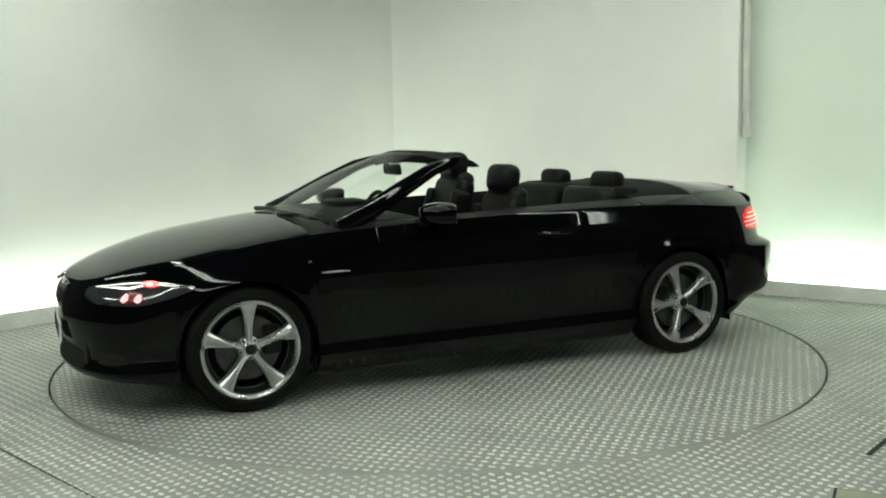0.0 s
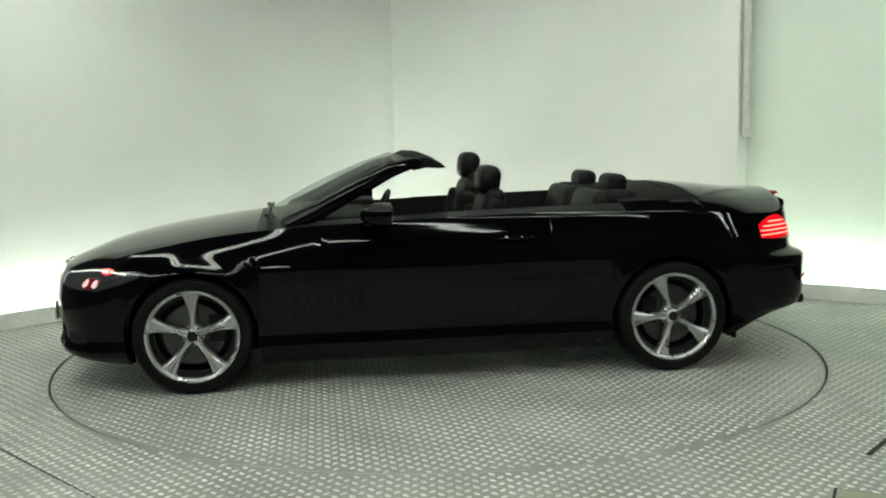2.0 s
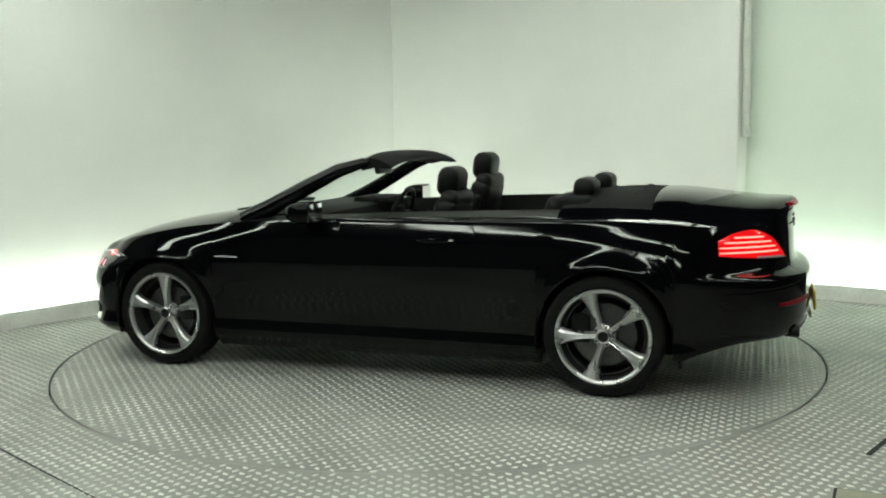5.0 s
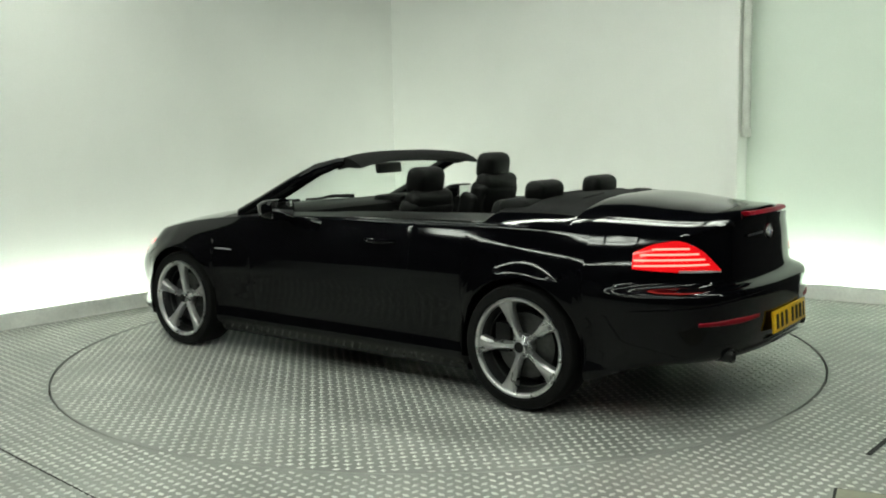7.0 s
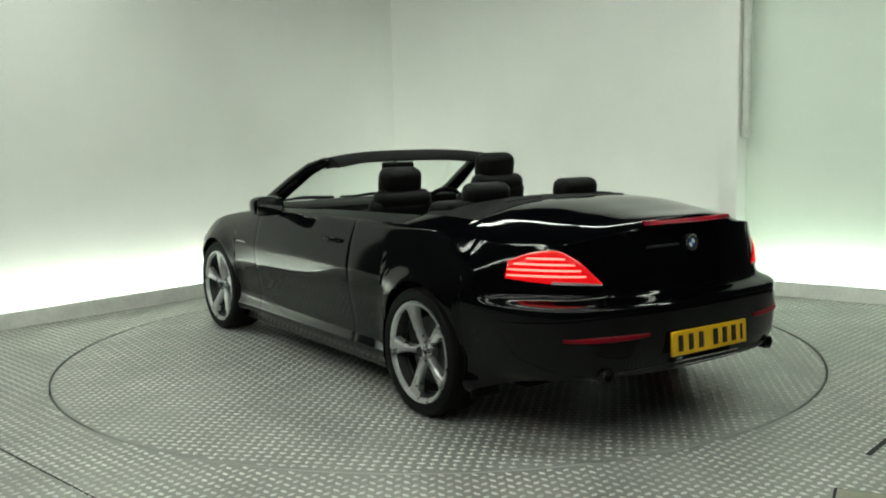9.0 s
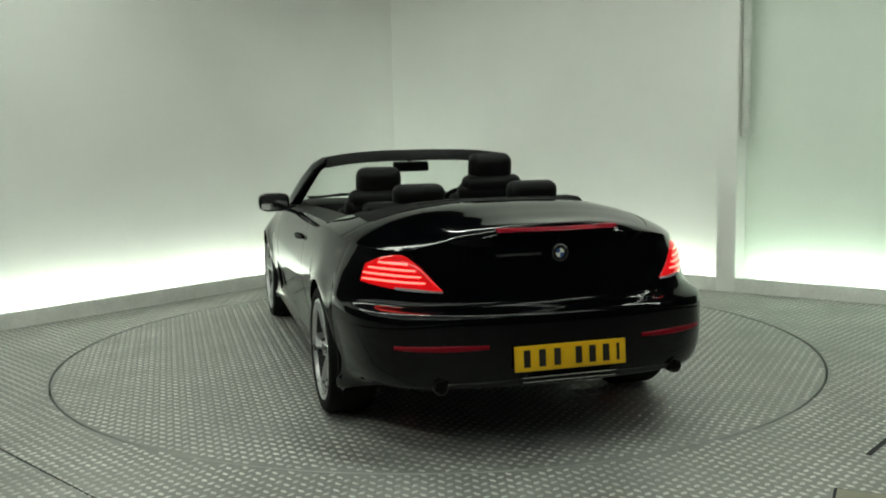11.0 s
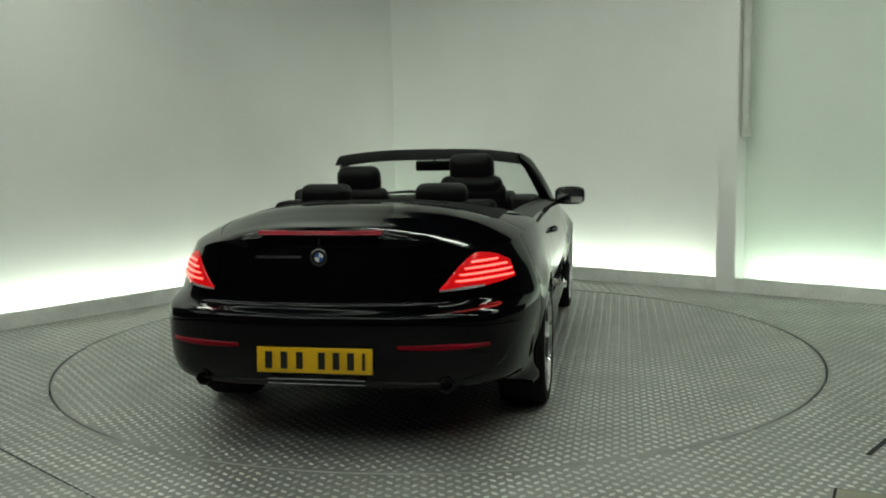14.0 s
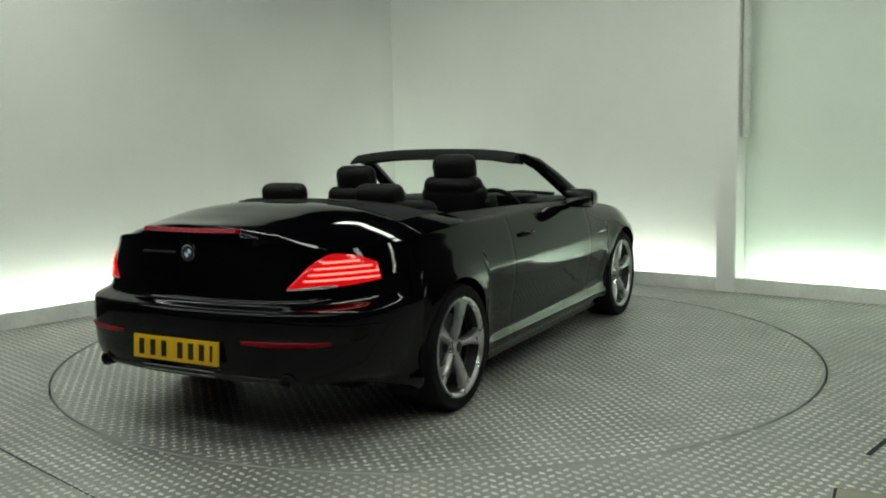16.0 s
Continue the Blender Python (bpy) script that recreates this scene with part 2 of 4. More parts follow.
# boxed pillar
bm = bmesh.new()
p0, p1 = CORNER + U * PILLAR_A + NU * 0.004, CORNER + U * PILLAR_B + NU * 0.004
ring = [p0, p1, p1 - NU * (SET_BACK + 0.02), p0 - NU * (SET_BACK + 0.02)]
grid(bm, [[q + Vector((0, 0, z)) for q in ring] for z in (0.0, 1.1, 2.2, HIGH)], True, True)
bmesh.ops.recalc_face_normals(bm, faces=bm.faces)
bmesh.ops.bevel(bm, geom=[e for e in bm.edges if abs((e.verts[0].co - e.verts[1].co).z) > 0.5], offset=0.006, segments=2, affect="EDGES")
tagged(new("pillar", finish("pillar", bm, M_WALL)), "white boxed pillar standing out from the wall", "pillar", kind="structure")
# conduit with a small box on the pillar's side
con = thing("conduit", "grey electrical conduit ending in a small box on the pillar", "conduit", Matrix.Translation(p1 - NU * 0.09 + U * 0.042))
bm = bmesh.new()
tube(bm, [(0, 0, 1.42), (0, 0, 2.2), (0, 0, HIGH)], 0.036, 14)
part("pipe", bm, M_CONDUIT, con)
part("junction_box", boxes((0, 0, 1.40, 0.075, 0.075, 0.09, 0.008)), M_CONDUIT, con)

# ---------------- floor of tread plate ----------------
bm = bmesh.new()
n = 128
inner = [(math.cos(2 * math.pi * k / n) * (TABLE_R + 0.012), math.sin(2 * math.pi * k / n) * (TABLE_R + 0.012), 0) for k in range(n)]
outer = [(math.cos(2 * math.pi * k / n) * 15, math.sin(2 * math.pi * k / n) * 15, 0) for k in range(n)]
mid = [(math.cos(2 * math.pi * k / n) * (TABLE_R + 0.012), math.sin(2 * math.pi * k / n) * (TABLE_R + 0.012), -0.05) for k in range(n)]
grid(bm, [mid, inner, outer], True)
floor = tagged(new("floor", finish("floor", bm, M_PLATE)), "worn grey steel tread plate floor", "floor", kind="structure")
bm = bmesh.new()
bmesh.ops.create_circle(bm, cap_ends=True, segments=64, radius=TABLE_R + 0.2, matrix=Matrix.Translation((0, 0, -0.05)))
tagged(new("pit", finish("pit", bm, M_GAP)), "dark pit beneath the turntable", "pit", kind="structure")


def studs(name, keep, x0, x1, y0, y1, pitch, turn, parent, label):
    """Raised lozenges in two crossed directions, joined."""
    c, s = math.cos(turn), math.sin(turn)
    lx, wx, hz = 0.43 * pitch, 0.25 * pitch, 0.0042
    shape = [(-lx, 0, 0), (0, -wx, 0), (lx, 0, 0), (0, wx, 0), (-lx * 0.45, 0, hz), (lx * 0.45, 0, hz)]
    faces = [(0, 1, 4), (1, 5, 4), (1, 2, 5), (2, 3, 5), (3, 4, 5), (3, 0, 4)]
    vs, fs = [], []
    r = int(10 / pitch)
    for i in range(-r, r):
        for j in range(-r, r):
            x, y = (i * c - j * s) * pitch, (i * s + j * c) * pitch
            if not (x0 < x < x1 and y0 < y < y1) or not keep(x, y):
                continue
            a = turn + (0 if (i + j) % 2 else math.pi / 2)
            ca, sa = math.cos(a), math.sin(a)
            b = len(vs)
            vs += [(x + px * ca - py * sa, y + px * sa + py * ca, pz + 0.0005) for px, py, pz in shape]
            fs += [tuple(b + q for q in f) for f in faces]
    me = bpy.data.meshes.new(name)
    me.from_pydata(vs, [], fs)
    me.materials.append(M_STUD)
    ob = new(name, me)
    ob.parent = parent
    return tagged(ob, label, kind="stuff")


def in_room(x, y):
    p = Vector((x, y, 0)) - CORNER
    return 0.03 < p.dot(NU) < LEN_V - 0.4 and 0.03 < p.dot(NV) < LEN_U - 0.4 and math.hypot(x, y) > TABLE_R + 0.022


studs("floor_treads", in_room, -8.0, 9.0, -9.5, 4.2, 0.050, radians(45), floor, "raised lozenges of the tread plate")

# seams of the plate surround and a floor hatch
def seam(a, b, w, name):
    a, b = Vector((*a, 0)), Vector((*b, 0))
    d = (b - a).normalized()
    s = Vector((-d.y, d.x, 0)) * w / 2
    bm = bmesh.new()
    lo = [a - s, b - s, b + s, a + s]
    grid(bm, [[p + Vector((0, 0, 0.0005)) for p in lo], [p + Vector((0, 0, 0.005)) for p in lo]], True, True)
    bmesh.ops.recalc_face_normals(bm, faces=bm.faces)
    tagged(new(name, finish(name, bm, M_GAP)), "dark joint strip between floor plates", "floor joint", kind="structure")


seam((-2.75, -1.36), (-1.05, -2.965), 0.0035, "floor_joint_1")
seam((2.60, -1.52), (1.86, -2.34), 0.022, "floor_joint_2")
hatch = thing("floor_hatch", "yellowish steel floor hatch with a dark rim", "floor hatch", pose(1.552, -2.712, 0, 0, 0, -27))
part("rim", boxes((0.45, -0.40, 0.003, 0.90, 0.80, 0.006)), M_GAP, hatch)
part("plate", boxes((0.45, -0.40, 0.006, 0.876, 0.776, 0.008, 0.002)), M_HATCH, hatch)

# ---------------- turntable ----------------
table = thing("turntable", "round steel tread plate turntable sunk flush in the floor", "turntable")
bm = bmesh.new()
prof = [(0.001, 0), (0.8, 0), (1.6, 0), (TABLE_R - 0.004, 0), (TABLE_R, -0.004), (TABLE_R, -0.045)]
grid(bm, [[(r * math.cos(2 * math.pi * k / n), r * math.sin(2 * math.pi * k / n), z) for k in range(n)] for r, z in prof], True)
bmesh.ops.recalc_face_normals(bm, faces=bm.faces)
part("disc", bm, M_PLATE, table)
studs("disc_treads", lambda x, y: math.hypot(x, y) < TABLE_R - 0.018, -3, 3, -3, 3, 0.050, radians(45), table, "raised lozenges of the tread plate")

# ---------------- ceiling lights ----------------
def ceiling_light(m):
    lamp = thing("ceiling_light", "white fluorescent ceiling light fitting, lit", "ceiling light", m, "ceiling lights over the turntable")
    part("housing", boxes((0, 0, -0.03, 1.5, 0.22, 0.06, 0.01)), M_LAMPBODY, lamp)
    for y in (-0.055, 0.055):
        part("diffuser", boxes((0, y, -0.075, 1.44, 0.034, 0.026, 0.008)), M_LAMP, lamp, "glowing white diffuser")
    return lamp


first = None
for du, dv in ((2.6, 2.3), (0.85, 4.2), (0.85, 6.2), (0.85, 8.1)):
    for k in range(5):
        p = CORNER + U * (du + 1.56 * k) + V * dv
        m = pose(p.x, p.y, HIGH - 0.002, 0, 0, math.degrees(math.atan2(U.y, U.x)))
        if first is None:
            first = ceiling_light(m)
        else:
            copy_thing(first, m)

# ---------------- the car: plan, heights and skin ----------------
PLAN = ((2.275, 0.0), (2.262, 0.20), (2.215, 0.42), (2.125, 0.615), (1.985, 0.765), (1.78, 0.862), (1.55, 0.902), (1.39, 0.91), (0.95, 0.897), (0.30, 0.90),
        (-0.40, 0.905), (-0.95, 0.912), (-1.39, 0.927), (-1.68, 0.924), (-1.95, 0.893), (-2.17, 0.818), (-2.32, 0.69), (-2.405, 0.50), (-2.445, 0.26), (-2.455, 0.0))
EDGE = ((-2.46, 0.985), (-2.43, 0.978), (-2.39, 0.950), (-2.32, 0.920), (-2.2, 0.907), (-2.0, 0.910), (-1.8, 0.921), (-1.5, 0.942), (-1.2, 0.955), (-1.0, 0.958), (-0.5, 0.955), (0.0, 0.945), (0.5, 0.93), (0.9, 0.908),
        (1.2, 0.880), (1.5, 0.835), (1.8, 0.775), (2.0, 0.725), (2.15, 0.68), (2.28, 0.655))
CREST = ((-2.46, 0.985), (-2.37, 1.020), (-2.2, 1.024), (-2.0, 1.043), (-1.7, 1.072), (-1.45, 1.074), (-1.25, 1.062), (-1.1, 1.045), (0.7, 0.970), (1.0, 0.955), (1.23, 0.930),
         (1.59, 0.880), (1.91, 0.810), (2.12, 0.730), (2.24, 0.678), (2.28, 0.650))
SIDE_IN = ((0.10, 0.12), (0.14, 0.080), (0.19, 0.050), (0.225, 0.027), (0.245, 0.0235), (0.265, 0.0265), (0.285, 0.0335), (0.31, 0.038), (0.35, 0.039), (0.42, 0.031), (0.50, 0.017),
           (0.555, 0.006), (0.575, 0.003), (0.64, 0.001), (0.685, 0.0), (0.695, 0.002), (0.72, 0.0065), (0.78, 0.0175), (0.815, 0.025), (0.835, 0.030), (0.855, 0.0358),
           (0.875, 0.0422), (0.90, 0.0505), (0.92, 0.0572), (0.935, 0.063), (0.945, 0.069), (0.953, 0.079), (0.960, 0.096))
TAIL_IN = ((0.18, 0.20), (0.29, 0.10), (0.34, 0.03), (0.42, 0.005), (0.52, 0.0), (0.60, 0.0), (0.640, 0.004), (0.652, 0.018), (0.664, 0.045), (0.678, 0.074), (0.695, 0.086), (0.75, 0.093), (0.85, 0.100),
           (0.93, 0.108), (0.965, 0.106), (0.99, 0.102))
NOSE_IN = ((0.15, 0.10), (0.19, 0.03), (0.23, 0.0), (0.30, 0.02), (0.42, 0.005), (0.50, 0.0), (0.58, 0.012), (0.64, 0.035), (0.70, 0.075), (0.80, 0.11))
WHEEL_X, WHEEL_Z, ARCH_R = 1.39, 0.328, 0.365


def spline(pts, n):
    """A smooth curve through points: dense points and their distances along it."""
    out = []
    P = [Vector((*p, 0)) for p in pts]
    P = [P[0] + Vector((0, -(P[1] - P[0]).y, 0)) + Vector(((P[1] - P[0]).x, 0, 0))] + P
    P = P + [Vector((P[-2].x, -P[-2].y, 0))]
    for i in range(1, len(P) - 2):
        a, b, c, d = P[i - 1], P[i], P[i + 1], P[i + 2]
        for k in range(n):
            t = k / n
            out.append(0.5 * ((2 * b) + (c - a) * t + (2 * a - 5 * b + 4 * c - d) * t * t + (3 * b - a - 3 * c + d) * t**3))
    out.append(P[-2])
    return out


DENSE = spline(PLAN, 40)
DIST = [0.0]
for a, b in zip(DENSE, DENSE[1:]):
    DIST.append(DIST[-1] + (b - a).length)
TOTAL = DIST[-1]
DX = np.array([p.x for p in DENSE])
DY = np.array([p.y for p in DENSE])
DS = np.array(DIST)


def plan_at(s):
    return Vector((float(np.interp(s, DS, DX)), float(np.interp(s, DS, DY)), 0))


def normal_at(s):
    d = plan_at(min(TOTAL, s + 0.02)) - plan_at(max(0, s - 0.02))
    n = Vector((-d.y, d.x, 0)).normalized()
    if s <= 0.02:
        n = Vector((1, 0, 0))
    if s >= TOTAL - 0.02:
        n = Vector((-1, 0, 0))
    return n if n.dot(plan_at(s) - Vector((max(-1.6, min(1.6, plan_at(s).x)), 0, 0))) > 0 else -n


def s_at_x(x):
    """Distance along the plan where its side has this x."""
    return float(np.interp(-x, -DX, DS))


def s_at_y_rear(y):
    k = len(DENSE) * 2 // 3
    return float(np.interp(-y, -DY[k:], DS[k:]))


def s_at_y_front(y):
    k = len(DENSE) // 3
    return float(np.interp(y, DY[:k], DS[:k]))


def evened(pts, width):
    """Table of a smooth curve through the points, evened out over a width."""
    xs = np.arange(-2.8, 2.8, 0.01)
    ys = np.array([hermite(float(x), pts) for x in xs])
    k = np.arange(-30, 31)
    g = np.exp(-0.5 * (k * 0.01 / width) ** 2)
    g /= g.sum()
    return xs, np.convolve(np.pad(ys, 30, mode="edge"), g, mode="valid")


EDGE_X, EDGE_Z = evened(EDGE, 0.045)


def edge_at(x):
    return float(np.interp(x, EDGE_X, EDGE_Z))


def section_inset(x, z):
    wf, wr = smooth(1.65, 2.1, x), smooth(-1.8, -2.2, x)
    # wings stand a little proud round the wheels
    arch = 0.0
    for wx in (WHEEL_X, -WHEEL_X):
        r = math.hypot(x - wx, z - WHEEL_Z)
        arch -= 0.014 * math.exp(-((r - ARCH_R) / 0.06) ** 2) if z > 0.2 else 0
    side = hermite(z, SIDE_IN) + arch
    taper = 0.060 * smooth(-0.95, -2.05, x) * smooth(-2.44, -2.25, x) * max(0.0, (z - 0.62) / 0.33) ** 1.5
    edge = edge_at(x)
    round_top = max(0.0, (z - edge + 0.27) / 0.27)
    taper += 0.085 * smooth(0.55, 1.45, x) * smooth(2.22, 1.95, x) * round_top ** 2.2
    return taper + side * (1 - wf) * (1 - wr) + hermite(z, NOSE_IN) * wf + hermite(z, TAIL_IN) * wr


def inset_table():
    """The inset over the whole plan; its changes along the car are evened out above the arches and round the ends."""
    ss = np.arange(0.0, TOTAL + 0.02, 0.02)
    zz = np.arange(0.10, 1.07, 0.005)
    xs = [plan_at(s).x for s in ss]
    raw = np.array([[section_inset(x, float(z)) for z in zz] for x in xs])
    k = np.arange(-16, 17)
    g = np.exp(-0.5 * (k * 0.02 / 0.085) ** 2)
    g /= g.sum()
    wide = np.pad(raw, ((16, 16), (0, 0)), mode="reflect")
    soft = sum(g[i] * wide[i:i + len(ss)] for i in range(33))
    w = np.array([[max(smooth(-1.76, -1.92, x), smooth(1.78, 1.95, x), smooth(0.77, 0.84, float(z))) for z in zz] for x in xs])
    return ss, zz, raw * (1 - w) + soft * w


INS_S, INS_Z, INS = inset_table()


def inset(s, z):
    a = min(max(s / 0.02, 0.0), len(INS_S) - 1.001)
    b = min(max((z - 0.10) / 0.005, 0.0), len(INS_Z) - 1.001)
    i, j = int(a), int(b)
    u, v = a - i, b - j
    return float((INS[i, j] * (1 - u) + INS[i + 1, j] * u) * (1 - v) + (INS[i, j + 1] * (1 - u) + INS[i + 1, j + 1] * u) * v)


def skin(s, z, out=0.0):
    """A point of the car's left side at distance s along its plan and height z."""
    p = plan_at(s)
    n = normal_at(s)
    q = p - n * (inset(s, z) - out)
    return Vector((q.x, max(0.0, q.y) if out <= 0 else q.y, z))


def low_edge(x):
    z = hermite(x, ((-2.46, 0.325), (-2.2, 0.31), (-1.85, 0.235), (-1.75, 0.19), (-1.0, 0.145), (1.0, 0.14), (1.75, 0.17), (2.1, 0.195), (2.28, 0.205)))
    for wx in (WHEEL_X, -WHEEL_X):
        d = abs(x - wx)
        if d < ARCH_R - 1e-6:
            z = max(z, WHEEL_Z + math.sqrt(ARCH_R**2 - d * d))
    return z


DOOR_F, DOOR_R, BUMP_F, BUMP_R = 0.66, -0.66, 1.757, -1.757
stops = sorted({0.0, TOTAL, s_at_x(DOOR_F), s_at_x(DOOR_R), s_at_x(BUMP_F), s_at_x(BUMP_R), s_at_x(WHEEL_X + ARCH_R), s_at_x(WHEEL_X - ARCH_R),
                s_at_x(-WHEEL_X + ARCH_R), s_at_x(-WHEEL_X - ARCH_R), s_at_y_rear(0.52), s_at_x(1.02), s_at_x(-1.12), s_at_x(-1.62)})
COLS = []
for a, b in zip(stops, stops[1:]):
    if b - a < 0.006:
        continue
    if b - a < 0.03:
        COLS.append(a)
        continue
    k = max(1, int((b - a - 0.012) / 0.035))
    COLS += [a] + [a + 0.006 + (b - a - 0.012) * i / k for i in range(k + 1)]
COLS.append(TOTAL)
FR = [j / 60 for j in range(24)] + [(24 + j / 2) / 60 for j in range(32)] + [j / 60 for j in range(40, 55)] + [0.9 + 0.1 * (j / 10) for j in range(1, 11)]
ROWS = len(FR) - 1
SKIN = []
for s in COLS:
    x = plan_at(s).x
    lo, hi = low_edge(x), edge_at(x)
    SKIN.append([skin(s, lo + (hi - lo) * f) for f in FR])
COLX = [plan_at(s).x for s in COLS]


def panel(name, cols, rows, parent, mat=None, both=False, right=False, label="", groove=0.0007):
    """A panel of the skin between two distances along the plan and two row numbers; its border sinks into a shut line."""
    a = min(range(len(COLS)), key=lambda i: abs(COLS[i] - cols[0]))
    b = min(range(len(COLS)), key=lambda i: abs(COLS[i] - cols[1]))
    bm = bmesh.new()
    for sign in ((1, -1) if both else ((-1,) if right else (1,))):
        pts = []
        for i in range(a, b + 1):
            nn = normal_at(COLS[i])
            col = []
            for j in range(rows[0], rows[1] + 1):
                p = SKIN[i][j].copy()
                rim = (i == a and 0 < a) or (i == b and b < len(COLS) - 1) or (j == rows[0] and j > 0) or (j == rows[1] and j < ROWS)
                if rim:
                    p -= nn * groove
                p.y *= sign
                col.append(p)
            lo = SKIN[i][rows[0]].copy()
            if rows[0] == 0:
                lo -= nn * 0.06
                lo.y = max(0.0, lo.y) * sign
                col.insert(0, lo)
            pts.append(col)
        vv = grid(bm, pts)
    bmesh.ops.remove_doubles(bm, verts=bm.verts, dist=0.0004)
    bmesh.ops.recalc_face_normals(bm, faces=bm.faces)
    f = max(bm.faces, key=lambda f: abs(f.calc_center_median().y) if not both else abs(f.calc_center_median().x))
    c = f.calc_center_median()
    outward = Vector((c.x, 0, 0)) if both else Vector((0, c.y, 0))
    f.normal_update()
    if f.normal.dot(outward) < 0:
        bmesh.ops.reverse_faces(bm, faces=bm.faces)
    return part(name, bm, mat or M_PAINT, parent, label, 40)


def lid_z(x, y, ye):
    ze, zc = edge_at(x), hermite(x, CREST)
    q = min(1.0, abs(y) / max(ye, 1e-4))
    return ze + (zc - ze) * (1 - q ** (3.0 if x < 0 else 2.1)) + 0.006 * (1 - q ** 8)


def lid(name, s0, s1, q0, parent, mat=None, label="", m=18, q1=1.0, groove=0.0007, lift=0.0, signs=(1, -1)):
    """The upper skin between two distances along the plan; q0, q1 limit it across (fractions of the half width)."""
    a = min(range(len(COLS)), key=lambda i: abs(COLS[i] - s0))
    b = min(range(len(COLS)), key=lambda i: abs(COLS[i] - s1))
    bm = bmesh.new()
    for sign in signs:
        rows = []
        for i in range(a, b + 1):
            e = SKIN[i][ROWS]
            r = []
            for k in range(m + 1):
                q = q0 + (q1 - q0) * k / m
                y = e.y * q
                z = lid_z(e.x, y, e.y) if q < 1 else e.z
                if (i == a and a > 0) or (i == b and b < len(COLS) - 1) or (k == m and q1 < 1):
                    z -= groove
                r.append(Vector((e.x, y * sign, z + lift)))
            rows.append(r)
        grid(bm, rows)
    bmesh.ops.remove_doubles(bm, verts=bm.verts, dist=0.0004)
    bmesh.ops.recalc_face_normals(bm, faces=bm.faces)
    f = max(bm.faces, key=lambda f: f.calc_area())
    f.normal_update()
    if f.normal.z < 0:
        bmesh.ops.reverse_faces(bm, faces=bm.faces)
    return part(name, bm, mat or M_PAINT, parent, label, 40)


def patch(name, tops, parent, mat, out=0.006, right=False, rear=True, label="", deep=0.02, n=14):
    """A lamp or inlay that lies on the skin: rows of (s, low z, high z), smoothed between."""
    bm = bmesh.new()
    s0, s1 = tops[0][0], tops[-1][0]
    front, back = [], []
    for k in range(n + 1):
        s = s0 + (s1 - s0) * k / n
        lo, hi = hermite(s, [(t[0], t[1]) for t in tops]), hermite(s, [(t[0], t[2]) for t in tops])
        f, b = [], []
        for j in range(7):
            z = lo + (hi - lo) * j / 6
            o = out * (1 if 0 < j < 6 and 0 < k < n else 0.3)
            p, q = skin(s, z, o), skin(s, z, -deep)
            if right:
                p.y, q.y = -p.y, -q.y
            f.append(p)
            b.append(q)
        front.append(f)
        back.append(b)
    grid(bm, front)
    loop_f = [r[0] for r in front] + front[-1][1:] + [r[6] for r in front[::-1]][1:] + front[0][5:0:-1]
    loop_b = [r[0] for r in back] + back[-1][1:] + [r[6] for r in back[::-1]][1:] + back[0][5:0:-1]
    grid(bm, [loop_f, loop_b], True)
    bmesh.ops.remove_doubles(bm, verts=bm.verts, dist=0.0002)
    bmesh.ops.recalc_face_normals(bm, faces=bm.faces)
    mid = max(bm.faces, key=lambda f: f.calc_area())
    c = mid.calc_center_median()
    mid.normal_update()
    if mid.normal.dot(Vector((c.x * 0.3, c.y, 0))) < 0 and mid.normal.dot(Vector((c.x, c.y, 0))) < 0:
        bmesh.ops.reverse_faces(bm, faces=bm.faces)
    return part(name, bm, mat, parent, label, 40)


car = thing("convertible_car", "glossy black convertible car with its roof down on the turntable", "car")
body = part("body", boxes((0.0, 0, 0.26, 3.6, 1.10, 0.20, 0.03), (0.0, 0, 0.26, 1.98, 1.68, 0.20, 0.03), (2.0, 0, 0.34, 0.35, 1.05, 0.2, 0.03), (-2.05, 0, 0.40, 0.5, 1.1, 0.18, 0.03)),
            M_DARK, car, "black underbody")
R_BUMP_R = 32
for right in (False, True):
    panel("front_wing", (s_at_x(BUMP_F), s_at_x(DOOR_F)), (0, ROWS), car, right=right)
    panel("door", (s_at_x(DOOR_F), s_at_x(DOOR_R)), (10, ROWS), car, right=right)
    panel("sill", (s_at_x(DOOR_F), s_at_x(DOOR_R)), (0, 10), car, right=right)
    panel("rear_wing", (s_at_x(DOOR_R), s_at_x(BUMP_R)), (0, ROWS), car, right=right)
    panel("rear_quarter", (s_at_x(BUMP_R), s_at_y_rear(0.52)), (R_BUMP_R, ROWS), car, right=right)
panel("front_bumper", (0, s_at_x(BUMP_F)), (0, ROWS), car, both=True)
panel("rear_bumper", (s_at_x(BUMP_R), TOTAL), (0, R_BUMP_R), car, both=True)
panel("boot_face", (s_at_y_rear(0.52), TOTAL), (R_BUMP_R, ROWS), car, both=True)
lid("bonnet", 0, s_at_x(1.02), 0, car)
lid("cowl", s_at_x(1.02), s_at_x(0.80), 0, car, M_TRIM, "black plastic cowl below the windscreen")
lid("boot_lid", s_at_x(-1.62), TOTAL, 0, car, q1=0.82, groove=0.0025)
lid("hood_cover", s_at_x(-1.12), s_at_x(-1.62), 0, car, M_HOOD, "satin black cover over the folded roof", q1=0.84)
for sg in (1, -1):
    lid("rear_wing_top", s_at_x(-1.12), s_at_x(-1.62), 0.84, car, m=6, signs=(sg,))
    lid("boot_shoulder", s_at_x(-1.62), TOTAL, 0.82, car, m=8, signs=(sg,))

